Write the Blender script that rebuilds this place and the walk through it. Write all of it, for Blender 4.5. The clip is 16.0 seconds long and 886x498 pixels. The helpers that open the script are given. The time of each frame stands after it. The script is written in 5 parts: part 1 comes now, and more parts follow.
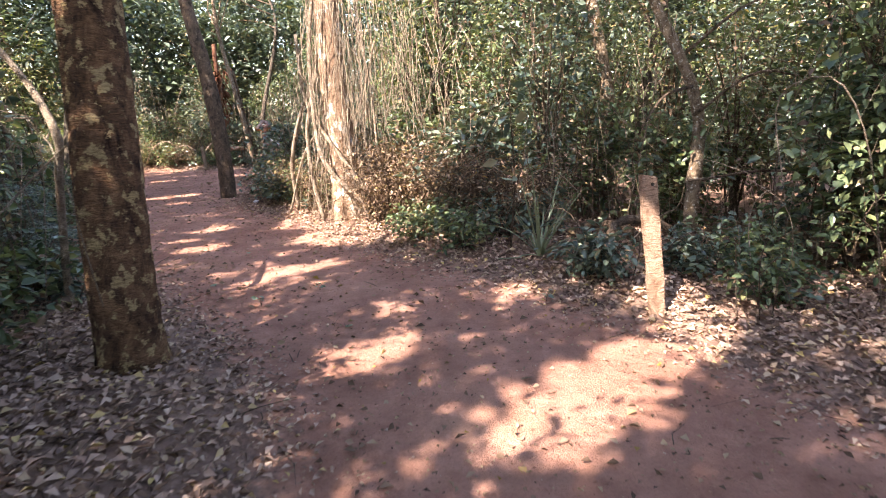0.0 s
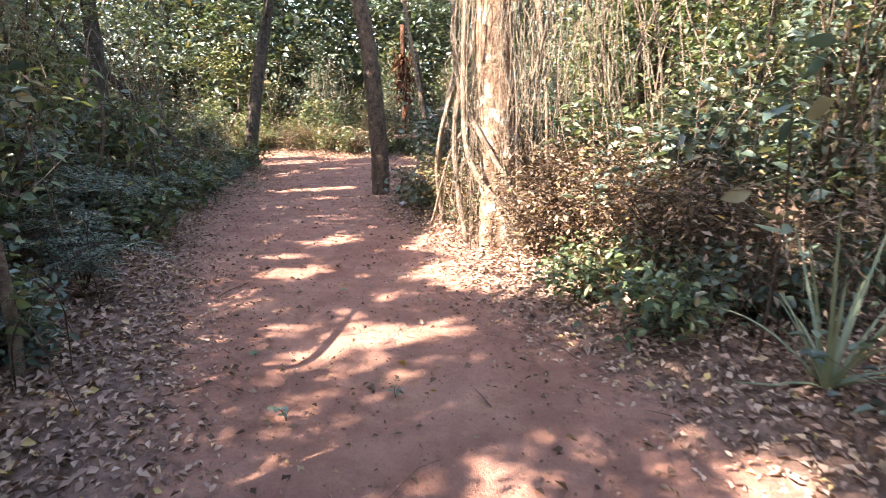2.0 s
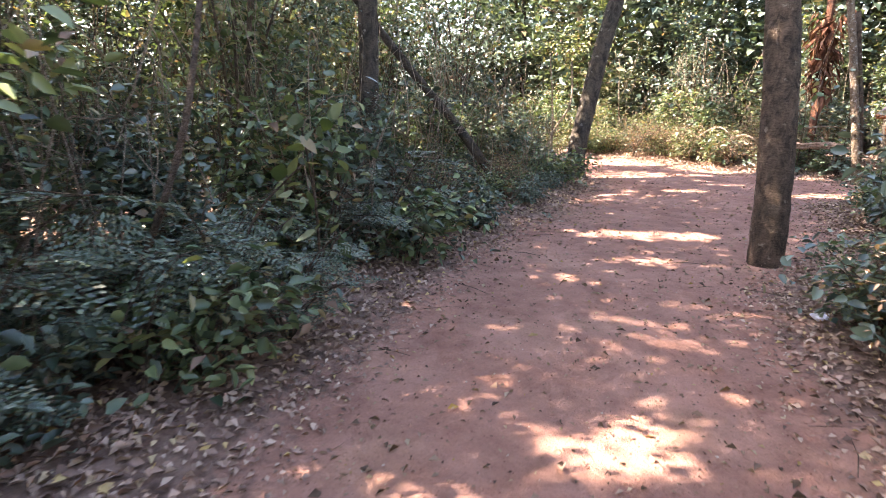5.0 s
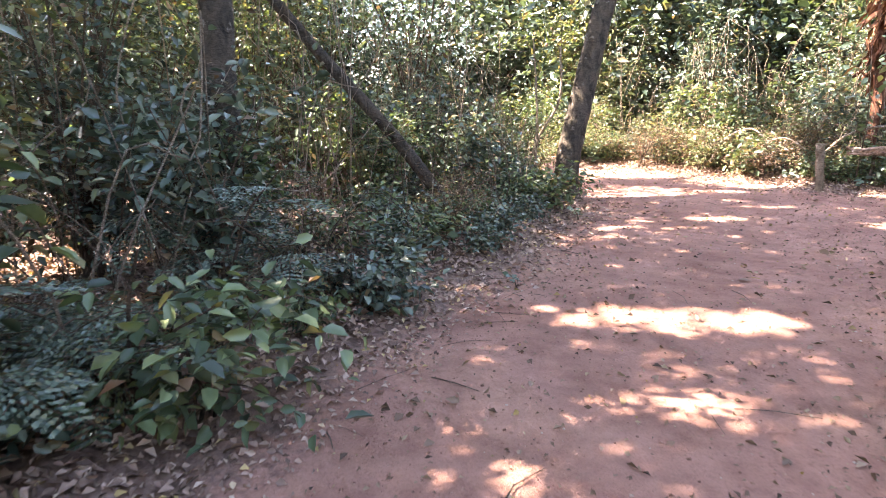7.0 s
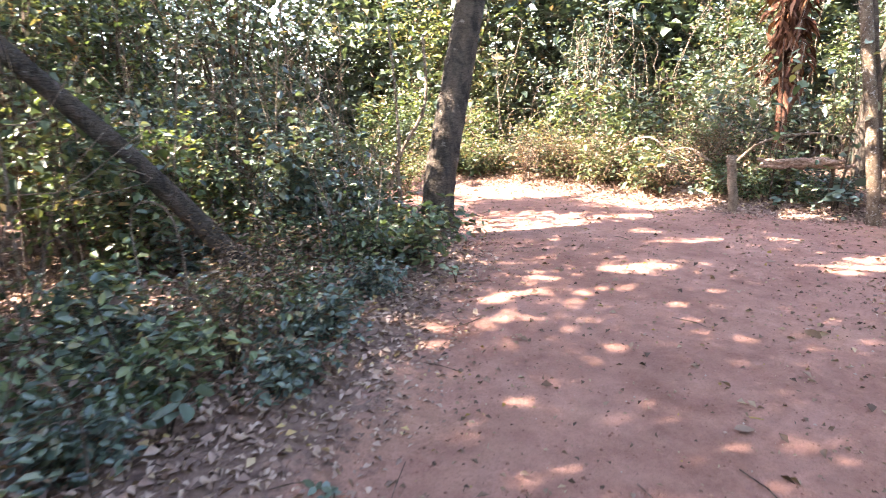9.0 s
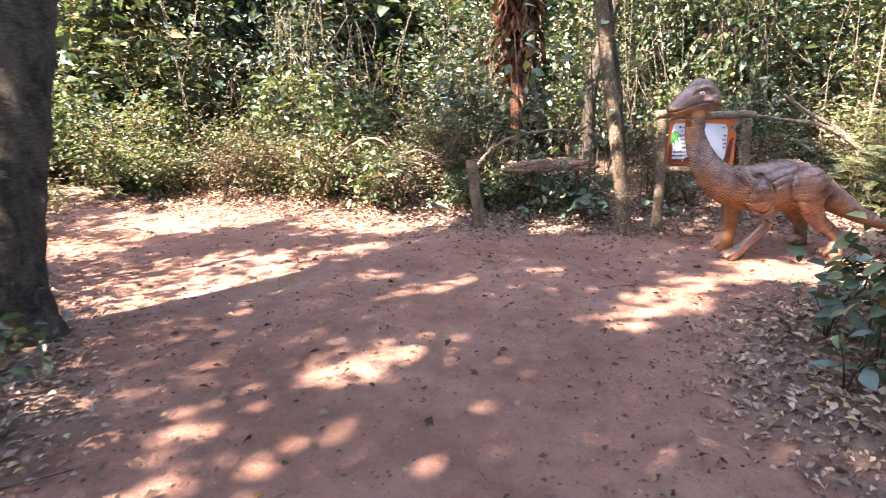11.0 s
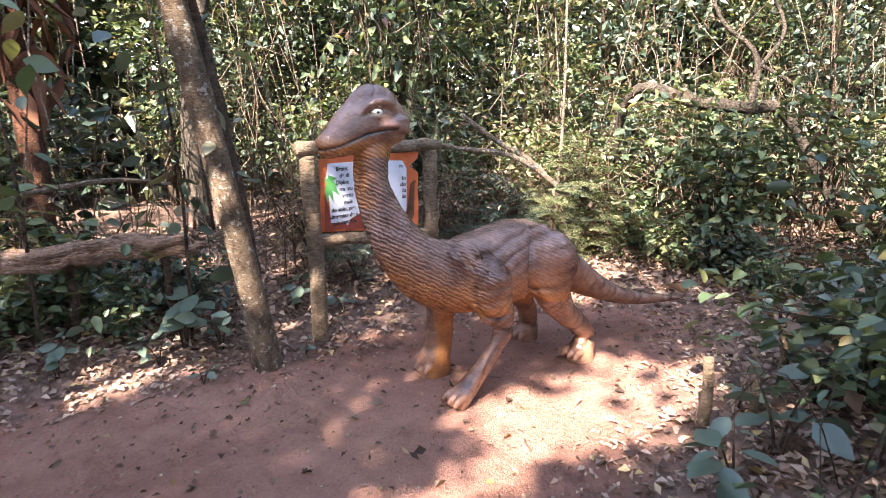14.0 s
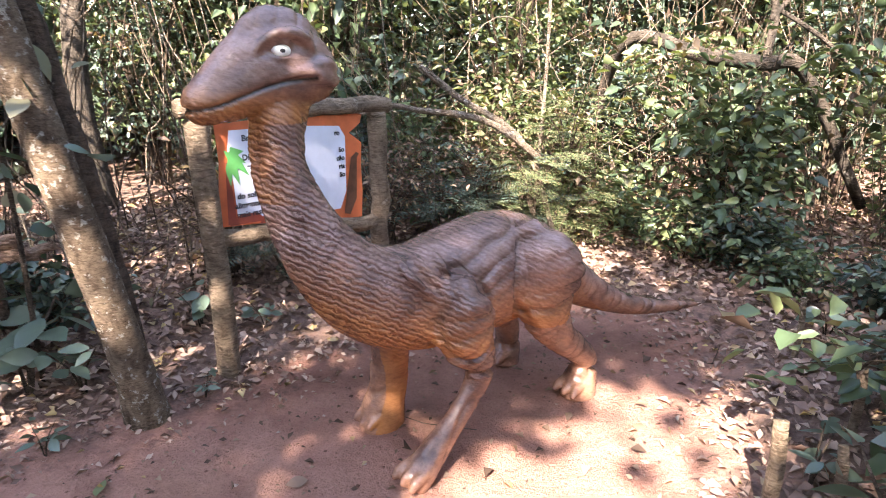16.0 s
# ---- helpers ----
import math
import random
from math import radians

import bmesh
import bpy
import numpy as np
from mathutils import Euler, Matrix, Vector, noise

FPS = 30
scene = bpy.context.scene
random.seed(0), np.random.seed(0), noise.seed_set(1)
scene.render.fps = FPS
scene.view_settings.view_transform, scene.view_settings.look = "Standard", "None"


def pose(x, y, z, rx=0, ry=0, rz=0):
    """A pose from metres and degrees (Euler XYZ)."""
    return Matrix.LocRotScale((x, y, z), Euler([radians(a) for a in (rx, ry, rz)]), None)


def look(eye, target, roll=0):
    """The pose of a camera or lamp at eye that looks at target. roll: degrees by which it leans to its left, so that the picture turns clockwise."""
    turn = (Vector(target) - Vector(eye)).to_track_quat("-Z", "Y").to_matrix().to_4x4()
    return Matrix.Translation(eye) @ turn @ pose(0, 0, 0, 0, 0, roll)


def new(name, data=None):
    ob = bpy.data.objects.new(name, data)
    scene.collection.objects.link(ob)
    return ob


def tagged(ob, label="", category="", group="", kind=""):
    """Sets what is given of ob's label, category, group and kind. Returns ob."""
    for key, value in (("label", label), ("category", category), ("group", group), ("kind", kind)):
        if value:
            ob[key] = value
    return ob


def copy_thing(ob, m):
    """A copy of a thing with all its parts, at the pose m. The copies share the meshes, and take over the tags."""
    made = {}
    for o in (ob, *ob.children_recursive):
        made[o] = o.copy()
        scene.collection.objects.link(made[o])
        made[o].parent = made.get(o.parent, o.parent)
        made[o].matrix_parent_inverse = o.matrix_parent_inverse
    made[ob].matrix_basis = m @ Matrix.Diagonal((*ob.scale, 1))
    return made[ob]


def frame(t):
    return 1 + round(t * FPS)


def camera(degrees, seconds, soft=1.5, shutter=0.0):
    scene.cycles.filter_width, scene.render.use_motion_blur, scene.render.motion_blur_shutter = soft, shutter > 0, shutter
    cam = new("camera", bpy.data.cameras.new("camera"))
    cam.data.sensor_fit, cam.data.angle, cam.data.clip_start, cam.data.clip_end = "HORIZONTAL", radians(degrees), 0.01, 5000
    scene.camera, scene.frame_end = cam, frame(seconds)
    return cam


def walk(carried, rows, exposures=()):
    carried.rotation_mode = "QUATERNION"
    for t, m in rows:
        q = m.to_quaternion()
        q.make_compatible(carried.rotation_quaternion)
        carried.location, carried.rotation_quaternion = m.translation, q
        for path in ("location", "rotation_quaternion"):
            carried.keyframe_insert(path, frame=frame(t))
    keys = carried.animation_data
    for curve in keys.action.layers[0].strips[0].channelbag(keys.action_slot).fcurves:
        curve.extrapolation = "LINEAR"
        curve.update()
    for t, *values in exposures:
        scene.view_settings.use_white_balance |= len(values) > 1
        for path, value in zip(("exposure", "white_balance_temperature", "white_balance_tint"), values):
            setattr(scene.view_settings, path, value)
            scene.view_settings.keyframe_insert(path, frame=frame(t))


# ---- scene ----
cam = camera(74.80, 16.0, soft=0.85, shutter=0.25)
ROWS = [
    (0.0, look((0.838, 0.837, 1.538), (1.213, 2.751, 1.096), -1.29)),
    (0.5, look((1.053, 1.489, 1.554), (1.403, 3.413, 1.135), -0.77)),
    (1.0, look((1.178, 2.104, 1.506), (1.342, 4.049, 1.071), -0.32)),
    (1.5, look((1.309, 2.742, 1.520), (1.206, 4.684, 1.055), -0.29)),
    (2.0, look((1.352, 3.369, 1.514), (1.087, 5.295, 1.045), 0.18)),
    (2.5, look((1.290, 3.993, 1.533), (0.759, 5.863, 1.058), 0.35)),
    (3.0, look((1.157, 4.606, 1.563), (0.358, 6.374, 1.080), 0.39)),
    (3.5, look((0.940, 5.244, 1.560), (-0.106, 6.874, 1.061), 0.08)),
    (4.0, look((0.626, 5.908, 1.602), (-0.524, 7.466, 1.103), 0.41)),
    (6.3, look((-0.695, 9.706, 1.395), (-2.106, 11.036, 0.902), -0.57)),
    (6.5, look((-0.861, 9.905, 1.412), (-2.272, 11.234, 0.919), -0.59)),
    (7.0, look((-1.289, 10.411, 1.433), (-2.600, 11.843, 0.951), -0.58)),
    (7.5, look((-1.682, 10.875, 1.436), (-2.999, 12.302, 0.957), -0.53)),
    (8.0, look((-1.987, 11.431, 1.459), (-3.272, 12.887, 0.981), -0.87)),
    (8.5, look((-2.264, 12.004, 1.491), (-3.417, 13.565, 1.006), -1.02)),
    (9.0, look((-2.519, 12.692, 1.508), (-3.512, 14.359, 1.023), -0.88)),
    (9.5, look((-2.755, 13.350, 1.491), (-3.568, 15.112, 1.008), -0.86)),
    (10.0, look((-2.848, 13.996, 1.481), (-3.466, 15.833, 0.991), -0.91)),
    (10.2, look((-2.878, 14.233, 1.475), (-3.415, 16.097, 0.985), -0.87)),
    (12.3, look((-2.588, 16.520, 1.605), (-2.264, 18.406, 1.026), -0.77)),
    (12.5, look((-2.550, 16.726, 1.562), (-2.140, 18.600, 0.994), -0.56)),
    (13.0, look((-2.433, 17.266, 1.526), (-1.808, 19.092, 0.999), -0.43)),
    (13.5, look((-2.290, 17.729, 1.525), (-1.458, 19.478, 1.023), -0.24)),
    (14.0, look((-2.133, 18.142, 1.493), (-1.208, 19.846, 1.005), -0.12)),
    (14.5, look((-1.939, 18.474, 1.489), (-0.971, 20.158, 1.014), -0.01)),
    (15.0, look((-1.830, 18.725, 1.461), (-0.891, 20.429, 0.997), 0.30)),
    (15.5, look((-1.757, 18.882, 1.430), (-0.783, 20.550, 0.911), 0.27)),
    (16.0, look((-1.632, 18.983, 1.424), (-0.605, 20.586, 0.811), 0.61)),
]
EXPO = 2.45
walk(cam, ROWS, [(0.0, EXPO + 0.35, 7250, 18), (1.5, EXPO + 0.6, 7250, 17), (4.0, EXPO + 0.8, 7250, 18), (6.3, EXPO + 1.5, 7250, 19), (9.0, EXPO + 1.55, 7150, 19), (10.0, EXPO + 1.2, 7100, 17), (12.5, EXPO + 0.6, 7100, 15), (14.5, EXPO + 0.65, 6900, 16), (16.0, EXPO + 0.8, 6900, 16)])

# ---------------------------------------------------------------- light
SUN_ELEV = radians(46)
SUN_FROM = Vector((-0.80 * math.cos(SUN_ELEV), -0.60 * math.cos(SUN_ELEV), math.sin(SUN_ELEV)))
world = bpy.data.worlds.new("sky")
scene.world = world
world.use_nodes = True
_nt = world.node_tree
_sky = _nt.nodes.new("ShaderNodeTexSky")
_sky.sky_type = "NISHITA"
_sky.sun_disc = False
_sky.sun_elevation = SUN_ELEV
_sky.sun_rotation = math.atan2(SUN_FROM.x, SUN_FROM.y)
_nt.nodes["Background"].inputs["Strength"].default_value = 0.15
_nt.links.new(_sky.outputs["Color"], _nt.nodes["Background"].inputs["Color"])
sun_data = bpy.data.lights.new("sun", "SUN")
sun_data.energy = 5.0
sun_data.angle = radians(0.5)
sun_data.color = (1.0, 0.94, 0.86)
sun = new("sun", sun_data)
sun.matrix_world = look(SUN_FROM * 40, (0, 0, 0))


# ---------------------------------------------------------------- materials
def mat(name):
    m = bpy.data.materials.new(name)
    m.use_nodes = True
    nt = m.node_tree
    return m, nt, nt.nodes["Principled BSDF"]


def ramp(nt, fac, stops, mode="LINEAR"):
    r = nt.nodes.new("ShaderNodeValToRGB")
    r.color_ramp.interpolation = mode
    els = r.color_ramp.elements
    while len(els) < len(stops):
        els.new(0.5)
    for e, (p, c) in zip(els, stops):
        e.position = p
        e.color = (*c, 1) if len(c) == 3 else c
    nt.links.new(fac, r.inputs["Fac"])
    return r.outputs["Color"]


def noise_tex(nt, scale, detail=6, rough=0.6, coords="Object", stretch=None, dist=0.0):
    tc = nt.nodes.new("ShaderNodeTexCoord")
    src = tc.outputs[coords]
    if stretch:
        mp = nt.nodes.new("ShaderNodeMapping")
        mp.inputs["Scale"].default_value = stretch
        nt.links.new(src, mp.inputs["Vector"])
        src = mp.outputs["Vector"]
    n = nt.nodes.new("ShaderNodeTexNoise")
    n.inputs["Scale"].default_value = scale
    n.inputs["Detail"].default_value = detail
    n.inputs["Roughness"].default_value = rough
    n.inputs["Distortion"].default_value = dist
    nt.links.new(src, n.inputs["Vector"])
    return n.outputs["Fac"]


def mixc(nt, fac, a, b, mode="MIX"):
    n = nt.nodes.new("ShaderNodeMix")
    n.data_type = "RGBA"
    n.blend_type = mode
    if isinstance(fac, (int, float)):
        n.inputs[0].default_value = fac
    else:
        nt.links.new(fac, n.inputs[0])
    for sock, v in ((n.inputs[6], a), (n.inputs[7], b)):
        if isinstance(v, tuple):
            sock.default_value = (*v, 1)
        else:
            nt.links.new(v, sock)
    return n.outputs[2]


def bump(nt, p, height, strength=0.5, distance=0.02):
    b = nt.nodes.new("ShaderNodeBump")
    b.inputs["Strength"].default_value = strength
    b.inputs["Distance"].default_value = distance
    nt.links.new(height, b.inputs["Height"])
    nt.links.new(b.outputs["Normal"], p.inputs["Normal"])


def math_node(nt, op, a, b=0.0):
    n = nt.nodes.new("ShaderNodeMath")
    n.operation = op
    n.use_clamp = op == "MULTIPLY_ADD"
    for i, v in enumerate((a, b)):
        if isinstance(v, (int, float)):
            n.inputs[i].default_value = v
        else:
            nt.links.new(v, n.inputs[i])
    return n.outputs[0]


def leaf_mat(name, stops, trans=0.35, rough=0.45, spec=0.4):
    """Leaves: each leaf has a colour of its own, gloss above and light passing through."""
    m, nt, p = mat(name)
    geo = nt.nodes.new("ShaderNodeNewGeometry")
    col = ramp(nt, geo.outputs["Random Per Island"], stops)
    grain = noise_tex(nt, 30, 3)
    col = mixc(nt, 0.25, col, ramp(nt, grain, [(0.3, (0.45, 0.45, 0.4)), (0.7, (1, 1, 1))]), "MULTIPLY")
    nt.links.new(col, p.inputs["Base Color"])
    p.inputs["Roughness"].default_value = rough
    p.inputs["Specular IOR Level"].default_value = spec
    tr = nt.nodes.new("ShaderNodeBsdfTranslucent")
    nt.links.new(mixc(nt, 1.0, col, (1.0, 1.0, 0.45), "MULTIPLY"), tr.inputs["Color"])
    mx = nt.nodes.new("ShaderNodeMixShader")
    mx.inputs[0].default_value = trans
    nt.links.new(p.outputs[0], mx.inputs[1])
    nt.links.new(tr.outputs[0], mx.inputs[2])
    nt.links.new(mx.outputs[0], nt.nodes["Material Output"].inputs["Surface"])
    return m


def bark_mat(name, dark, light, patch, scale=9.0, patch_at=0.58, patch_scale=None, relief=0.035):
    m, nt, p = mat(name)
    n1 = noise_tex(nt, scale, 8, 0.7, stretch=(1, 1, 0.6), dist=0.6)
    n2 = noise_tex(nt, patch_scale or scale * 0.9, 6, 0.65)
    n3 = noise_tex(nt, scale * 4, 5, 0.65, stretch=(0.7, 0.7, 2.6), dist=0.8)
    col = ramp(nt, n1, [(0.36, dark), (0.62, light)])
    col = mixc(nt, ramp(nt, n2, [(patch_at, (0, 0, 0)), (patch_at + 0.05, (1, 1, 1))]), col, patch)
    col = mixc(nt, 0.8, col, ramp(nt, n3, [(0.34, (0.36, 0.33, 0.3)), (0.56, (1, 1, 1))]), "MULTIPLY")
    nt.links.new(col, p.inputs["Base Color"])
    p.inputs["Roughness"].default_value = 0.9
    p.inputs["Specular IOR Level"].default_value = 0.2
    bump(nt, p, math_node(nt, "ADD", n1, n3), 1.0, relief)
    return m


GREENS = [(0.0, (0.026, 0.042, 0.024)), (0.35, (0.078, 0.116, 0.060)), (0.7, (0.145, 0.190, 0.095)), (0.9, (0.23, 0.265, 0.12)), (1.0, (0.25, 0.19, 0.10))]
DEEP = [(0.0, (0.022, 0.038, 0.028)), (0.5, (0.088, 0.126, 0.096)), (0.88, (0.17, 0.21, 0.15)), (1.0, (0.20, 0.16, 0.09))]
YELLOWS = [(0.0, (0.035, 0.058, 0.022)), (0.4, (0.12, 0.152, 0.07)), (0.8, (0.215, 0.235, 0.125)), (1.0, (0.29, 0.22, 0.13))]
DRY = [(0.0, (0.06, 0.038, 0.028)), (0.4, (0.17, 0.11, 0.08)), (0.75, (0.29, 0.20, 0.15)), (0.93, (0.38, 0.285, 0.20)), (1.0, (0.30, 0.19, 0.05))]
LITTER = [(0.0, (0.10, 0.062, 0.048)), (0.25, (0.24, 0.155, 0.122)), (0.6, (0.36, 0.24, 0.185)), (0.9, (0.46, 0.335, 0.26)), (1.0, (0.46, 0.33, 0.13))]
M_LEAF = leaf_mat("leaf_green", GREENS, 0.3, 0.36, 0.5)
M_DEEP = leaf_mat("leaf_deep_green", DEEP, 0.25, 0.3, 0.6)
M_YELLOW = leaf_mat("leaf_yellow_green", YELLOWS, 0.36)
M_DRY = leaf_mat("leaf_dry", DRY, 0.25, 0.8, 0.2)
M_LITTER = leaf_mat("leaf_litter_brown", LITTER, 0.05, 0.8, 0.2)
M_BARK_A = bark_mat("bark_scaly_brown", (0.045, 0.02, 0.012), (0.34, 0.185, 0.10), (0.58, 0.42, 0.22), 8.0, 0.55, 12.0, 0.09)
M_BARK_B = bark_mat("bark_dark_brown", (0.045, 0.032, 0.024), (0.19, 0.13, 0.09), (0.29, 0.23, 0.17), 10.0, 0.62)
M_BARK_C = bark_mat("bark_dark_grey", (0.035, 0.03, 0.024), (0.14, 0.11, 0.085), (0.27, 0.24, 0.20), 9.0, 0.63)
M_BARK_D = bark_mat("bark_lichen_grey", (0.12, 0.08, 0.052), (0.32, 0.235, 0.16), (0.52, 0.47, 0.40), 16.0, 0.57, 30.0)
M_BARK_V = bark_mat("bark_orange_brown", (0.13, 0.08, 0.055), (0.38, 0.25, 0.17), (0.60, 0.53, 0.45), 8.0, 0.54, 5.0)
M_PALE = bark_mat("vine_pale_grey", (0.17, 0.12, 0.085), (0.42, 0.34, 0.26), (0.50, 0.44, 0.37), 18.0, 0.6)
M_TWIG = bark_mat("twig_brown", (0.05, 0.035, 0.025), (0.19, 0.135, 0.095), (0.28, 0.22, 0.17), 16.0, 0.62)
M_POLE = bark_mat("weathered_pole", (0.17, 0.12, 0.08), (0.36, 0.27, 0.19), (0.43, 0.35, 0.27), 8.0, 0.62)
M_POST = bark_mat("weathered_post", (0.22, 0.13, 0.085), (0.46, 0.31, 0.23), (0.52, 0.41, 0.33), 9.0, 0.62)
M_RED = bark_mat("bark_reddish_dead", (0.05, 0.022, 0.014), (0.17, 0.075, 0.045), (0.25, 0.13, 0.08), 9.0, 0.62)


def ground_mat():
    m, nt, p = mat("forest_soil")
    at = nt.nodes.new("ShaderNodeAttribute")
    at.attribute_name = "tread"
    n1 = noise_tex(nt, 0.9, 5, 0.6)
    n2 = noise_tex(nt, 7, 8, 0.7)
    n3 = noise_tex(nt, 70, 5, 0.7)
    dirt = ramp(nt, n1, [(0.3, (0.30, 0.150, 0.110)), (0.55, (0.385, 0.205, 0.155)), (0.75, (0.44, 0.25, 0.175))])
    dirt = mixc(nt, 0.5, dirt, ramp(nt, n2, [(0.28, (0.52, 0.47, 0.45)), (0.62, (1, 1, 1))]), "MULTIPLY")
    dirt = mixc(nt, 0.28, dirt, ramp(nt, n3, [(0.34, (0.38, 0.34, 0.32)), (0.52, (1, 1, 1))]), "MULTIPLY")
    n5 = noise_tex(nt, 2.3, 7, 0.72, dist=0.5)
    dirt = mixc(nt, 0.55, dirt, ramp(nt, n5, [(0.36, (0.62, 0.56, 0.53)), (0.56, (1, 1, 1)), (0.72, (1.12, 1.14, 1.16))]), "MULTIPLY")
    duff = ramp(nt, n2, [(0.3, (0.09, 0.056, 0.045)), (0.5, (0.23, 0.145, 0.113)), (0.72, (0.36, 0.235, 0.18))])
    duff = mixc(nt, 0.5, duff, ramp(nt, n3, [(0.25, (0.4, 0.38, 0.35)), (0.6, (1, 1, 1))]), "MULTIPLY")
    edge = math_node(nt, "ADD", at.outputs["Fac"], math_node(nt, "MULTIPLY", math_node(nt, "SUBTRACT", n2, 0.5), 1.1))
    fac = ramp(nt, edge, [(0.38, (0, 0, 0)), (0.62, (1, 1, 1))])
    nt.links.new(mixc(nt, fac, duff, dirt), p.inputs["Base Color"])
    p.inputs["Roughness"].default_value = 0.93
    p.inputs["Specular IOR Level"].default_value = 0.15
    n4 = noise_tex(nt, 2.6, 4, 0.55)
    bump(nt, p, math_node(nt, "ADD", math_node(nt, "MULTIPLY", n4, 1.6), math_node(nt, "ADD", n2, math_node(nt, "MULTIPLY", n3, 0.35))), 1.0, 0.05)
    return m


M_GROUND = ground_mat()


# ---------------------------------------------------------------- mesh helpers
def mesh_ob(name, verts, faces, material, parent=None, label="", smooth=False):
    me = bpy.data.meshes.new(name)
    if isinstance(faces, np.ndarray):
        n, k = faces.shape
        me.vertices.add(len(verts))
        me.vertices.foreach_set("co", np.asarray(verts, np.float32).ravel())
        me.loops.add(n * k)
        me.loops.foreach_set("vertex_index", faces.astype(np.int32).ravel())
        me.polygons.add(n)
        me.polygons.foreach_set("loop_start", np.arange(0, n * k, k, dtype=np.int32))
        me.polygons.foreach_set("loop_total", np.full(n, k, np.int32))
        me.update(calc_edges=True)
    else:
        me.from_pydata([tuple(v) for v in verts], [], faces)
    me.materials.append(material)
    if smooth:
        me.polygons.foreach_set("use_smooth", [True] * len(me.polygons))
    ob = new(name, me)
    if parent:
        ob.parent = parent
    if label:
        ob["label"] = label
    return ob


def part(name, bm, material, parent, label=""):
    me = bpy.data.meshes.new(name)
    bm.to_mesh(me)
    bm.free()
    me.materials.append(material)
    ob = new(name, me)
    ob.parent = parent
    if label:
        ob["label"] = label
    return ob


def empty(name, label, category, m=None, group="", kind=""):
    e = new(name)
    e.empty_display_size = 0.1
    if m is not None:
        e.matrix_basis = m
    return tagged(e, label, category, group, kind)


def tubes(paths, sides=8, rough=0.0, seed=1):
    """Bent tapering tubes as one set of verts and faces. Each path: a row of (x, y, z, radius)."""
    rs = np.random.RandomState(seed)
    V, F = [], []
    base = 0
    for path in paths:
        p = np.array(path, float)
        d = np.gradient(p[:, :3], axis=0)
        d /= np.linalg.norm(d, axis=1)[:, None] + 1e-9
        ref = np.array([0, 1, 0.1]) if abs(d[0][1]) < 0.9 else np.array([1, 0, 0.1])
        a = np.cross(d, ref)
        a /= np.linalg.norm(a, axis=1)[:, None] + 1e-9
        b = np.cross(d, a)
        ang = np.linspace(0, 2 * np.pi, sides, endpoint=False)
        for k in range(len(p)):
            r = p[k, 3] * (1 + rough * rs.uniform(-1, 1, sides))
            V.append(p[k, :3] + r[:, None] * (np.cos(ang)[:, None] * a[k] + np.sin(ang)[:, None] * b[k]))
        for k in range(len(p) - 1):
            o = base + k * sides
            for s in range(sides):
                F.append((o + s, o + (s + 1) % sides, o + sides + (s + 1) % sides, o + sides + s))
        F.append(tuple(base + s for s in reversed(range(sides))))
        F.append(tuple(base + (len(p) - 1) * sides + s for s in range(sides)))
        base += len(p) * sides
    return np.concatenate(V), F


def spline(points, n):
    """Smooth row of points through the given ones (x, y, z, radius)."""
    p = np.array(points, float)
    q = np.concatenate([[2 * p[0] - p[1]], p, [2 * p[-1] - p[-2]]])
    out = []
    for t in np.linspace(0, len(p) - 1 - 1e-6, n):
        i = int(t)
        f = t - i
        a, b, c, d = q[i:i + 4]
        out.append(0.5 * (2 * b + (c - a) * f + (2 * a - 5 * b + 4 * c - d) * f ** 2 + (3 * b - a - 3 * c + d) * f ** 3))
    return np.array(out)


def unit(v):
    return v / (np.linalg.norm(v, axis=-1, keepdims=True) + 1e-9)


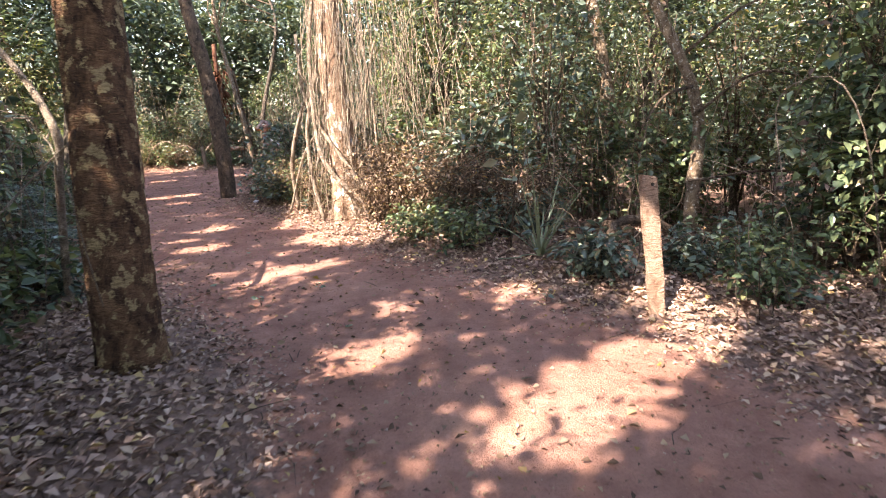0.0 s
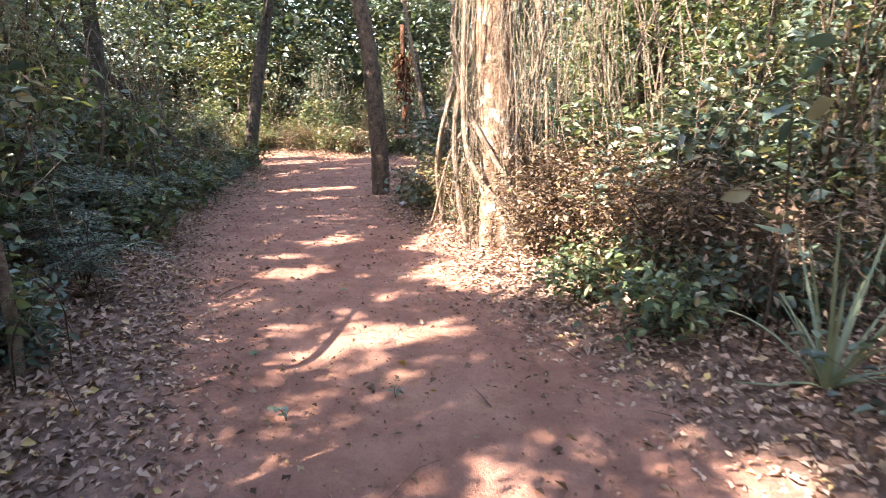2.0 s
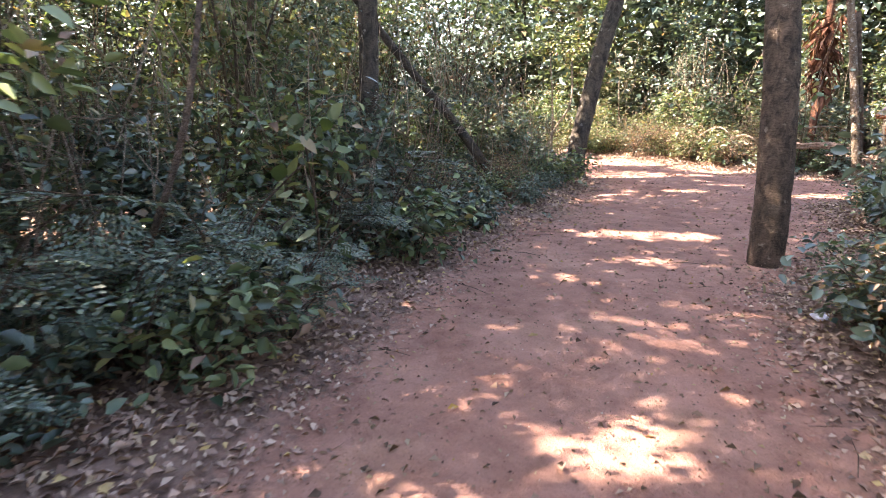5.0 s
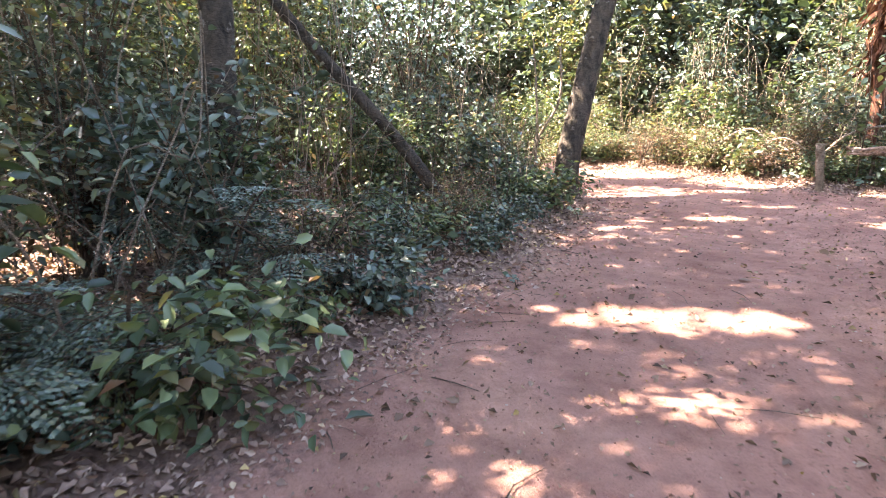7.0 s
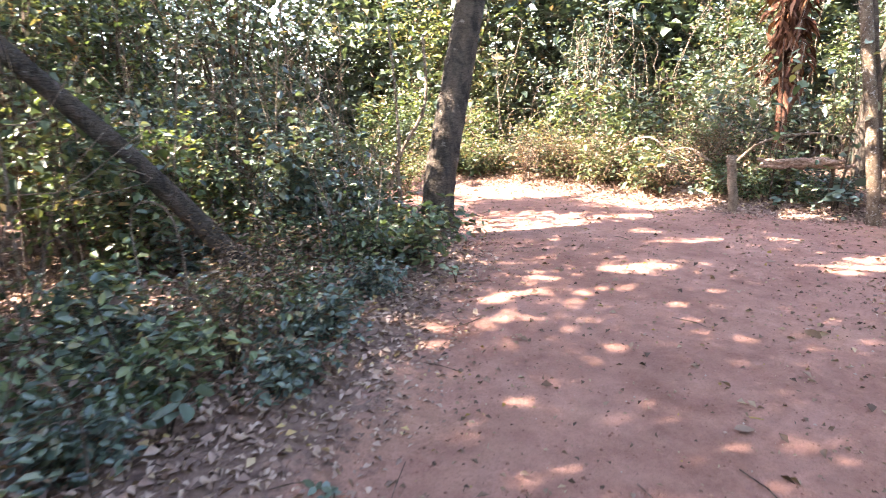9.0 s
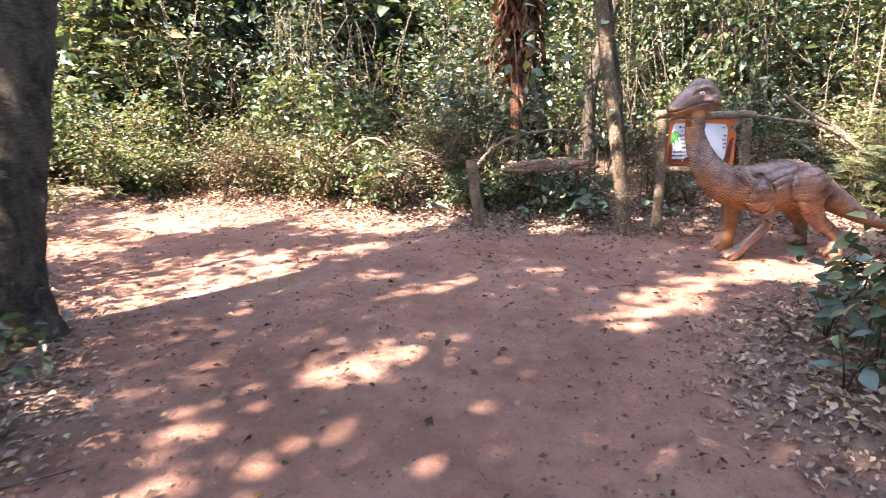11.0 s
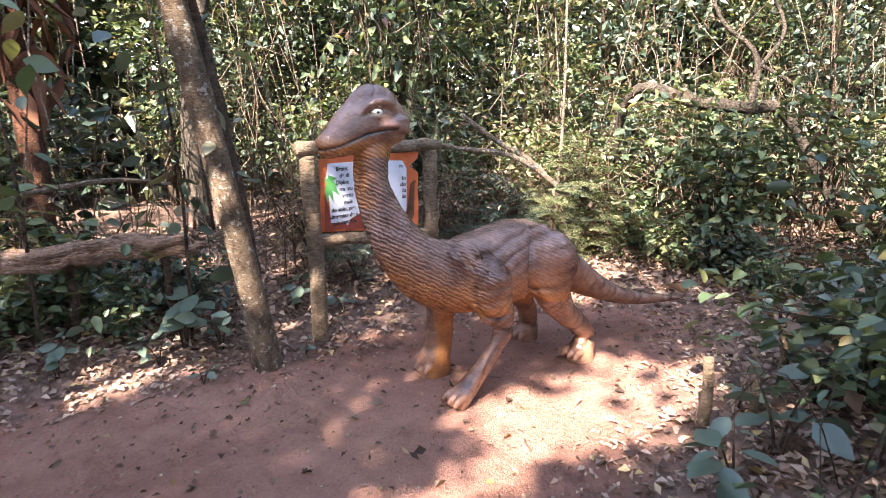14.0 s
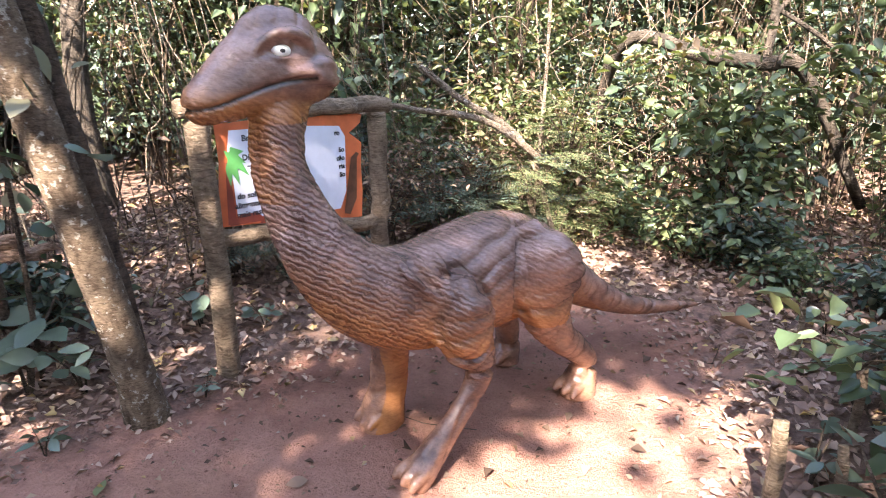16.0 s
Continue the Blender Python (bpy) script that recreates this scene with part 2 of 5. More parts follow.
def leaf_geo(pos, way, size, ratio=0.42, rs=None, fold=0.25, full=False):
    """Leaves at pos pointing along way: folded blades, each an island of its own."""
    rs = rs or np.random
    n = len(pos)
    way = unit(way)
    side = unit(np.cross(way, unit(np.array([0, 0, 1.0]) + rs.normal(0, 0.55, (n, 3)))))
    up = np.cross(side, way)
    L = np.asarray(size)[:, None] * np.ones((n, 1))
    W = L * ratio * rs.uniform(0.75, 1.25, (n, 1))
    base, tip = pos, pos + way * L - up * L * 0.12
    if full == "oval":
        a, b = pos + way * L * 0.3, pos + way * L * 0.7 - up * L * 0.04
        V = np.stack([base, a - side * W * 0.46 + up * W * fold, b - side * W * 0.4 + up * W * fold * 0.8, tip, b + side * W * 0.4 + up * W * fold * 0.8, a + side * W * 0.46 + up * W * fold], 1).reshape(-1, 3)
        o = np.arange(n)[:, None] * 6
        return V, np.concatenate([o + [0, 1, 2, 3], o + [0, 3, 4, 5]])
    if not full:
        mid = pos + way * L * 0.45
        l = mid + side * W * 0.5 + up * W * fold
        r = mid - side * W * 0.5 + up * W * fold
        V = np.stack([base, r, tip, l], 1).reshape(-1, 3)
        o = np.arange(n)[:, None] * 4
        F = np.concatenate([o + [0, 1, 2], o + [0, 2, 3]])
        return V, F
    # a rounded blade: outline points in pairs round a midrib that bends down towards the tip
    cuts = ((0.10, 0.20), (0.26, 0.43), (0.45, 0.50), (0.64, 0.42), (0.82, 0.23))
    rows = [base]
    for t, w in cuts:
        c = pos + way * L * t - up * L * 0.12 * t * t
        rows += [c - side * W * w + up * W * fold * w, c, c + side * W * w + up * W * fold * w]
    rows.append(tip)
    V = np.stack(rows, 1).reshape(-1, 3)
    k = len(rows)
    o = np.arange(n)[:, None] * k
    tri = [[0, 1, 2], [0, 2, 3]]
    for q in range(len(cuts) - 1):
        e = 1 + q * 3
        tri += [[e, e + 3, e + 4], [e, e + 4, e + 1], [e + 1, e + 4, e + 5], [e + 1, e + 5, e + 2]]
    e = 1 + (len(cuts) - 1) * 3
    tri += [[e, k - 1, e + 1], [e + 1, k - 1, e + 2]]
    return V, np.concatenate([o + q for q in tri])


# ---------------------------------------------------------------- plan of the trail
LEFT = [(1.2, -6), (0.9, -2), (0.6, 2), (0.44, 4.05), (-0.3, 5.6), (-1.0, 6.9), (-1.9, 8.5), (-2.4, 9.3), (-2.9, 10.5), (-3.5, 11.8), (-3.9, 13.2), (-4.2, 14.8), (-4.6, 16.0),
        (-5.1, 17.6), (-6.3, 19.0), (-7.6, 19.9), (-10, 20.6), (-14, 21)]
RIGHT = [(4.4, -6), (4.0, -2), (3.7, 2), (3.3, 3.4), (3.1, 4.5), (2.4, 5.8), (1.6, 7.2), (1.0, 8.4), (0.3, 10.1), (-0.3, 11.2), (-0.9, 12.6), (-1.0, 14.0), (-0.9, 15.2), (-1.2, 16.6),
         (-1.6, 17.8), (-1.3, 18.8), (-0.6, 19.5), (0.3, 19.9), (0.8, 20.3), (1.4, 20.8), (0.9, 21.4), (-0.4, 21.65), (-1.4, 21.45), (-3.1, 21.45), (-3.9, 21.7), (-5.1, 22.2), (-6.5, 22.5), (-9, 22.9), (-14, 23.4)]
POLY = np.array(LEFT + RIGHT[::-1], float)


def outside(xy):
    """Signed distance from the trail's edge: positive off the trail."""
    xy = np.asarray(xy, float)
    best = np.full(len(xy), 1e9)
    inside = np.zeros(len(xy), bool)
    for a, b in zip(POLY, np.roll(POLY, -1, axis=0)):
        ab = b - a
        t = np.clip(((xy - a) @ ab) / (ab @ ab), 0, 1)
        best = np.minimum(best, np.linalg.norm(xy - a - t[:, None] * ab, axis=1))
        cross = (a[1] > xy[:, 1]) != (b[1] > xy[:, 1])
        with np.errstate(divide="ignore", invalid="ignore"):
            cut = a[0] + (xy[:, 1] - a[1]) / (b[1] - a[1] + 1e-12) * ab[0]
        inside ^= cross & (xy[:, 0] < cut)
    return np.where(inside, -best, best)


def lumps(xy, scale, seed):
    """Smooth random height field."""
    rs = np.random.RandomState(seed)
    out = np.zeros(len(xy))
    for _ in range(10):
        k = rs.normal(0, 1, 2) * scale
        out += np.sin(xy @ k + rs.uniform(0, 6.28))
    return out / 10


def height(xy):
    xy = np.asarray(xy, float)
    d = outside(xy)
    s = np.clip((d + 0.25) / 1.1, 0, 1)
    bank = 0.11 * s * s * (3 - 2 * s) + 0.02 * np.clip(d, 0, 12)
    return bank + 0.02 * lumps(xy, 1.1, 3) + 0.045 * lumps(xy, 0.5, 5) * np.clip(d, 0, 3) + 0.008 * lumps(xy, 5, 7) - 0.02


def ground_z(x, y):
    return float(height(np.array([[x, y]]))[0])


def build_ground():
    xs = np.concatenate([[-1500, -300, -90, -40], np.arange(-20, 16.01, 0.16), [30, 80, 300, 1500]])
    ys = np.concatenate([[-1500, -300, -80, -30], np.arange(-10, 36.01, 0.16), [50, 100, 300, 1500]])
    X, Y = np.meshgrid(xs, ys)
    xy = np.stack([X.ravel(), Y.ravel()], 1)
    d = outside(xy)
    z = height(np.clip(xy, -25, 40))
    V = np.column_stack([xy, z])
    nx = len(xs)
    j, i = np.meshgrid(np.arange(len(ys) - 1), np.arange(nx - 1), indexing="ij")
    o = (j * nx + i).ravel()
    F = np.stack([o, o + 1, o + nx + 1, o + nx], 1)
    ob = mesh_ob("ground", V, F, M_GROUND, smooth=True)
    at = ob.data.attributes.new("tread", "FLOAT", "POINT")
    at.data.foreach_set("value", np.clip(0.5 - d / 1.2, 0, 1).astype(np.float32))
    return tagged(ob, "reddish packed dirt trail between leaf-covered forest banks", "ground", kind="structure")


ground = build_ground()

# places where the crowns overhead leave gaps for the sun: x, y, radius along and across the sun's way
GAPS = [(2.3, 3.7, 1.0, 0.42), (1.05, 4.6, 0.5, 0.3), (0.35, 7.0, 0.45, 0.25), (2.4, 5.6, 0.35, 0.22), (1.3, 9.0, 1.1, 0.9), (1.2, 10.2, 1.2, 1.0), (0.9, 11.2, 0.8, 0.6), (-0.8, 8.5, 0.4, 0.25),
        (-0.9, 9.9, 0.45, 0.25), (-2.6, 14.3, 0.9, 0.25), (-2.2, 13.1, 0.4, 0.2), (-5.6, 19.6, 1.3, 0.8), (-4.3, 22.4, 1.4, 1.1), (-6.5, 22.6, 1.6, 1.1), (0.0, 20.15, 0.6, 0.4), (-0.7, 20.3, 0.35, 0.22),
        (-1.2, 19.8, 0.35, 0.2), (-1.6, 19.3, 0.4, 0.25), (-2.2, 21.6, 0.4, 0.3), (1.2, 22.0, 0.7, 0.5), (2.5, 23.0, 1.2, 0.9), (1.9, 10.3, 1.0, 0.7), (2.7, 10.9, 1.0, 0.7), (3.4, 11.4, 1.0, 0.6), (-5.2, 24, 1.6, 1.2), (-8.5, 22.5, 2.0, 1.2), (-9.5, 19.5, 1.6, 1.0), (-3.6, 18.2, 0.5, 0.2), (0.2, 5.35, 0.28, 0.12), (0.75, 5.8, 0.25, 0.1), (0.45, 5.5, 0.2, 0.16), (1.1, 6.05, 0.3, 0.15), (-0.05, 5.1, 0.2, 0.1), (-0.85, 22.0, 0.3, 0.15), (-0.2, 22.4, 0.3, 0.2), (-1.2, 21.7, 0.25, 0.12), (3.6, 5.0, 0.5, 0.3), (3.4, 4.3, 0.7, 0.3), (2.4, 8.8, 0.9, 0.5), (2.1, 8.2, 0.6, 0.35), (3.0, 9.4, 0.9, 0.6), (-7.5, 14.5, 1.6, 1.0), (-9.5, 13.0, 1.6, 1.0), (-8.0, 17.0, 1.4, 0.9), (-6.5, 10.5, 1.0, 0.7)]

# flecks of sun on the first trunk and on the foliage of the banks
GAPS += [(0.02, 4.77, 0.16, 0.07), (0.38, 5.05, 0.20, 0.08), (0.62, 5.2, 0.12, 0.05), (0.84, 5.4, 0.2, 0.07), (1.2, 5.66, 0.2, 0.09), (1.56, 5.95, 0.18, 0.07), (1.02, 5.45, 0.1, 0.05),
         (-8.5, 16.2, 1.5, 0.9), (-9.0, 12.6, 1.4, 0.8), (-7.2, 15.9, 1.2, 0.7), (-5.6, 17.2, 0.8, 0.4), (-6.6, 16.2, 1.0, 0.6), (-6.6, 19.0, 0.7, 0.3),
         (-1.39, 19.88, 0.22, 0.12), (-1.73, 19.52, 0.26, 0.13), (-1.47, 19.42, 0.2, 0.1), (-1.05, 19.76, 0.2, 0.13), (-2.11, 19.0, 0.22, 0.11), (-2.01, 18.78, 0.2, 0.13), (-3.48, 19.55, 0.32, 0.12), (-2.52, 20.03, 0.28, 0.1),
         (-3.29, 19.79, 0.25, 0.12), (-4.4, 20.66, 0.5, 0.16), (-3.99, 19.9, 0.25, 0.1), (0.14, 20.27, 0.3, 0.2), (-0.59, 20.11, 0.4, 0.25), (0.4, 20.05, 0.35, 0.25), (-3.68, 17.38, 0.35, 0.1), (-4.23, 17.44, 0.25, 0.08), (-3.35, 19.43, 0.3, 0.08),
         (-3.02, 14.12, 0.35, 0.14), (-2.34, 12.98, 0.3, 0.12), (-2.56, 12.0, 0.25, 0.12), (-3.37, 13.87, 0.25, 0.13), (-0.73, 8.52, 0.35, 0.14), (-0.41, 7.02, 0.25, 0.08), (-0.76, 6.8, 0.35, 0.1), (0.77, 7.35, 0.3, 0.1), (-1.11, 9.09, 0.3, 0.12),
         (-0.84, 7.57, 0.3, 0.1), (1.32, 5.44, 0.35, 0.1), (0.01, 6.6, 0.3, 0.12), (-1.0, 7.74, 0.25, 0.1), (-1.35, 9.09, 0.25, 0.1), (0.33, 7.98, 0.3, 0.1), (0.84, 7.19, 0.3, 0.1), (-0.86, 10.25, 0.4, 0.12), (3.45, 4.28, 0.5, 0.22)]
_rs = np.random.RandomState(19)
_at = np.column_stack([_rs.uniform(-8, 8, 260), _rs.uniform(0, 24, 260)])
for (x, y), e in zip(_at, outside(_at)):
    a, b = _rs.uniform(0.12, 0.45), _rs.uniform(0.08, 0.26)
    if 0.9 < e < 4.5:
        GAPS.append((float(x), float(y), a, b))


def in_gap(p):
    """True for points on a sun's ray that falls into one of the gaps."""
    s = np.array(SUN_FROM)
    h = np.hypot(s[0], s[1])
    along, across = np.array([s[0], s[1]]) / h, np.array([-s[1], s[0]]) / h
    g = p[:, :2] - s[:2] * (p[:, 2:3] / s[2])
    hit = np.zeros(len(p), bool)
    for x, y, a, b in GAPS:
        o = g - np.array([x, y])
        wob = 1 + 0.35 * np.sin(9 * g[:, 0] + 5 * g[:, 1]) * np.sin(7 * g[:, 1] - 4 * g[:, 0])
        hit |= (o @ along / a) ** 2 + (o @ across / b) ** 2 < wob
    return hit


# ---------------------------------------------------------------- trees
def crown_geo(rs, centre, spread, n, size, droop=0.2):
    """Leaf sprays in clumps inside an uneven crown."""
    k = max(6, n // 45)
    u = unit(rs.normal(0, 1, (k, 3))) * rs.uniform(0.25, 1.0, (k, 1)) ** 0.5
    clump = np.array(centre) + u * np.array(spread)
    pos = clump[rs.randint(0, k, n)] + rs.normal(0, 1, (n, 3)) * np.array([0.26, 0.26, 0.16])
    way = rs.normal(0, 1, (n, 3)) * [1, 1, 0.45] - [0, 0, droop]
    return pos, way, rs.uniform(0.7, 1.3, n) * size, clump


def tree(name, label, spine, bark, seed, crown_n=1600, crown_r=(2.2, 2.2, 1.3), leaf=None, sides=16, rough=0.05, n=22, roots=True, leaf_size=0.11):
    rs = np.random.RandomState(seed)
    x, y = spine[0][:2]
    root = empty(name, label, "tree", pose(x, y, ground_z(x, y)))
    z0 = ground_z(x, y)
    local = [(px - x, py - y, pz - z0, r) for px, py, pz, r in spine]
    local[0] = (0, 0, -0.12, local[0][3])
    path = spline(local, n)
    if roots:
        f = np.clip(1 - (path[:, 2] + 0.12) / 0.45, 0, 1)
        path[:, 3] *= 1 + 0.22 * f ** 2
    V, F = tubes([path], sides, rough, seed)
    mesh_ob("trunk", V, F, bark, root, smooth=True)
    top = path[-1]
    limbs = []
    for i in range(7):
        a = rs.uniform(0, 6.28)
        s = path[int(len(path) * rs.uniform(0.72, 0.98))]
        e = top[:3] + np.array([math.cos(a) * crown_r[0] * rs.uniform(0.5, 0.95), math.sin(a) * crown_r[1] * rs.uniform(0.5, 0.95), crown_r[2] * rs.uniform(0.0, 0.9)])
        m = (s[:3] + e) / 2 + rs.normal(0, 0.25, 3)
        limbs.append(spline([(*s[:3], top[3] * 0.6), (*m, top[3] * 0.4), (*e, 0.012)], 7))
    V, F = tubes(limbs, 6, 0.05, seed)
    mesh_ob("branchwork", V, F, bark, root, smooth=True)
    pos, way, size, _ = crown_geo(rs, top[:3] + np.array([0, 0, crown_r[2] * 0.45]), crown_r, crown_n, leaf_size)
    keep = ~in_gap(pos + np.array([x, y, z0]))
    keep &= pos[:, 2] > top[2] - 1.6
    V, F = leaf_geo(pos[keep], way[keep], size[keep], 0.5, rs)
    mesh_ob("crown", V, F, leaf or M_LEAF, root)
    return root


tree("tree", "scaly brown forest tree with sun-dappled bark beside the trail",
     [(-0.43, 4.56, 0, 0.195), (-0.45, 4.62, 0.8, 0.192), (-0.48, 4.82, 2.3, 0.178), (-0.6, 5.0, 4.5, 0.15), (-0.6, 5.1, 6.5, 0.11)], M_BARK_A, 11, sides=24, n=48, rough=0.035)
tree("tree", "slender dark tree standing on the trail's edge",
     [(-1.25, 13.85, 0, 0.165), (-1.30, 13.9, 1.0, 0.158), (-1.47, 14.08, 2.4, 0.148), (-1.84, 14.4, 4.2, 0.12), (-2.05, 14.5, 6.0, 0.08)], M_BARK_B, 12, sides=18, n=40, roots=False)
tree("tree", "dark leaning tree at the bend of the trail",
     [(-5.93, 18.35, 0, 0.21), (-5.97, 18.4, 0.5, 0.185), (-5.92, 18.7, 1.6, 0.175), (-5.86, 19.0, 2.6, 0.165), (-5.68, 19.5, 4.4, 0.13), (-5.58, 19.7, 6.2, 0.08)], M_BARK_C, 13, sides=18, n=40)
tree("tree", "thin tree with grey lichen patches beside the sign",
     [(-1.52, 21.42, 0, 0.085), (-1.60, 21.42, 0.5, 0.072), (-1.80, 21.40, 1.7, 0.07), (-1.96, 21.4, 2.6, 0.068), (-2.3, 21.5, 4.4, 0.06), (-2.4, 21.6, 6.0, 0.04)], M_BARK_D, 14, 1200, (1.7, 1.7, 1.1), sides=16, n=44)
tree("tree", "sunlit orange-brown tree wrapped in hanging vines",
     [(1.12, 9.75, 0, 0.26), (1.1, 9.75, 0.9, 0.21), (1.0, 9.85, 2.4, 0.19), (0.95, 9.95, 4.2, 0.17), (1.0, 10, 6.3, 0.11)], M_BARK_V, 15, sides=20, n=40, rough=0.08)
tree("tree", "dark forest tree among shaded shrubs",
     [(-5.85, 12.75, 0, 0.15), (-5.9, 12.8, 1.5, 0.13), (-6.0, 12.9, 3.5, 0.12), (-6.1, 13, 6, 0.08)], M_BARK_C, 16, sides=12)

# ---------------------------------------------------------------- shrubs and understory
def shrub(name, label, seed, tall, wide, n, leaf, size, ratio=0.45, stems=7, full=False, category="shrub", lift=0.15, dry=0.0):
    """A many-stemmed shrub: bent stems, side twigs and leaves in sprays along them."""
    rs = np.random.RandomState(seed)
    root = empty(name, label, category)
    paths, pos, way = [], [], []
    for i in range(stems):
        a = rs.uniform(0, 6.28)
        r = wide * rs.uniform(0.25, 1.0)
        top = tall * rs.uniform(0.6, 1.0)
        p = spline([(rs.normal(0, 0.06), rs.normal(0, 0.06), -0.06, 0.007 + 0.004 * tall), (math.cos(a) * r * 0.35, math.sin(a) * r * 0.35, top * 0.5, 0.005 + 0.003 * tall), (math.cos(a) * r, math.sin(a) * r, top * rs.uniform(0.8, 1.0), 0.003)], 7)
        paths.append(p)
        for _ in range(5):
            s = p[rs.randint(2, 7)]
            e = s[:3] + rs.normal(0, 1, 3) * np.array([wide, wide, tall * 0.5]) * 0.3
            e[2] = max(e[2], 0.05)
            q = spline([(*s[:3], 0.004), (*((s[:3] + e) / 2 + rs.normal(0, 0.04, 3)), 0.003), (*e, 0.002)], 4)
            paths.append(q)
            m = n // (stems * 5)
            t = rs.uniform(0.1, 1.1, (m, 1))
            c = s[:3] + (e - s[:3]) * t + rs.normal(0, 1, (m, 3)) * np.array([0.10, 0.10, 0.08]) * (0.5 + wide)
            c[:, 2] = np.maximum(c[:, 2], lift * rs.uniform(0.1, 1, m))
            pos.append(c)
            way.append((e - s[:3]) * 0.6 + rs.normal(0, 0.5, (m, 3)) * [1, 1, 0.5] + np.array([math.cos(a), math.sin(a), -0.25]) * 0.3)
    V, F = tubes(paths, 3, 0, seed)
    mesh_ob("branchwork", V, F, M_TWIG, root)
    pos, way = np.concatenate(pos), np.concatenate(way)
    k = np.random.RandomState(seed + 5).uniform(0, 1, len(pos)) < dry
    V, F = leaf_geo(pos[~k], way[~k], rs.uniform(0.6, 1.35, (~k).sum()) * size, ratio, rs, full=full)
    mesh_ob("foliage", V, F, leaf, root)
    if k.any():
        V, F = leaf_geo(pos[k], way[k], rs.uniform(0.6, 1.3, k.sum()) * size, ratio, rs)
        mesh_ob("withered_foliage", V, F, M_DRY, root, "withered brown leaves")
    return root


def turned(x, y, s=1.0, rz=0.0, dz=0.0, lean=0.0, flat=1.0):
    return pose(x, y, ground_z(x, y) + dz, lean, 0, rz) @ Matrix.Diagonal((s, s, s * flat, 1))


class Kind:
    """One plant model that is built once at its first place and copied to the others."""

    def __init__(self, make):
        self.make, self.first = make, None

    def put(self, m):
        if self.first is None:
            self.first = self.make()
            self.first.matrix_basis = m
            return self.first
        first = self.first
        keep = first.matrix_basis.copy()
        first.matrix_basis = Matrix()
        ob = copy_thing(first, m)
        first.matrix_basis = keep
        return ob


LOW = [Kind(lambda i=i: shrub("low_shrub", "low leafy green shrub on the leaf-strewn bank", 100 + i, 0.55, 0.5, 620, M_LEAF if i % 2 else M_DEEP, 0.085, 0.55, 6, full="oval", dry=0.06)) for i in range(4)]
MID = [Kind(lambda i=i: shrub("shrub", "dense green forest shrub with thin stems", 200 + i, 1.5, 0.75, 1500, (M_DEEP, M_LEAF, M_DEEP, M_LEAF)[i], 0.09, 0.56, 9, full="oval", dry=0.07)) for i in range(4)]
TALL = [Kind(lambda i=i: shrub("understory_bush", "tall thin-stemmed bush of the forest understory", 300 + i, 3.6, 1.1, 2600, (M_LEAF, M_DEEP, M_YELLOW, M_DEEP)[i], 0.088, 0.55, 11, lift=0.6, dry=0.06)) for i in range(4)]
SCRUB = [Kind(lambda i=i: shrub("dry_bush", "dry tangled bush with withered brown leaves", 400 + i, 1.1, 0.7, 1100, M_DRY, 0.055, 0.4, 12, dry=0.1)) for i in range(2)]
SUNNY = [Kind(lambda i=i: shrub("sunlit_bush", "sunlit bush with yellow-green leaves and dry twigs", 450 + i, 1.0, 0.7, 1500, M_YELLOW, 0.065, 0.45, 9, dry=0.2)) for i in range(2)]

# stand-free places: round trunks, the statue, the sign and the posts
CLEAR = [(-0.42, 4.8, 0.5), (3.2, 4.7, 0.5), (2.93, 6.3, 0.6), (-1.25, 13.85, 0.4), (-5.93, 18.35, 0.5), (-1.5, 21.4, 0.5), (-0.6, 21.8, 0.9), (-1.2, 21.7, 0.6), (-0.2, 21.9, 0.6), (-3.1, 21.5, 0.4), (0.9, 20.9, 0.8), (1.1, 9.7, 0.4), (-2.2, 21.9, 0.6),
         (0.3, 21.8, 0.8), (1.4, 21.4, 0.7), (1.6, 20.8, 0.7), (2.3, 20.5, 0.5), (1.5, 20.1, 0.5), (-5.6, 15.3, 0.55), (-5.2, 14.9, 0.5), (-5.9, 14.7, 0.5), (-5.0, 15.8, 0.5), (-4.7, 15.2, 0.4), (-5.0, 13.7, 0.4), (-6.2, 15.2, 0.5), (3.6, 3.4, 0.8), (4.3, 3.6, 0.6), (3.8, 2.4, 0.9), (4.3, 5.6, 0.5), (4.5, 6.0, 0.5), (4.6, 4.6, 0.35), (2.7, 5.9, 0.4), (-1.1, 5.3, 0.4), (0.2, 3.2, 0.8), (-0.4, 2.6, 0.8), (-0.6, 3.8, 0.7), (1.3, 8.6, 0.6), (1.7, 9.2, 0.4)]


def scatter(seed, step, dmin, dmax, kinds, smin, smax, box=(-17, 12, -7, 33), chance=1.0, keep=None, flat=1.0):
    rs = np.random.RandomState(seed)
    gx, gy = np.meshgrid(np.arange(box[0], box[1], step), np.arange(box[2], box[3], step))
    pts = np.stack([gx.ravel(), gy.ravel()], 1) + rs.uniform(-0.5, 0.5, (gx.size, 2)) * step
    d = outside(pts)
    for (x, y), e in zip(pts, d):
        roll = rs.uniform()
        k = kinds[rs.randint(len(kinds))]
        s, a = rs.uniform(smin, smax), rs.uniform(0, 360)
        if not dmin < e < dmax or roll > chance or any(math.hypot(x - cx, y - cy) < cr + 0.25 * s for cx, cy, cr in CLEAR):
            continue
        if keep and not keep(x, y):
            continue
        k.put(turned(x, y, s, a))


scatter(1, 0.62, 0.35, 1.5, LOW, 0.6, 1.2, chance=0.75)
scatter(2, 0.9, 0.95, 3.6, MID, 0.7, 1.2, chance=0.62)
scatter(3, 1.55, 2.1, 7.2, TALL, 0.8, 1.35, chance=0.8, keep=lambda x, y: not (-8.6 < x < -5.2 and 13.2 < y < 17.6))


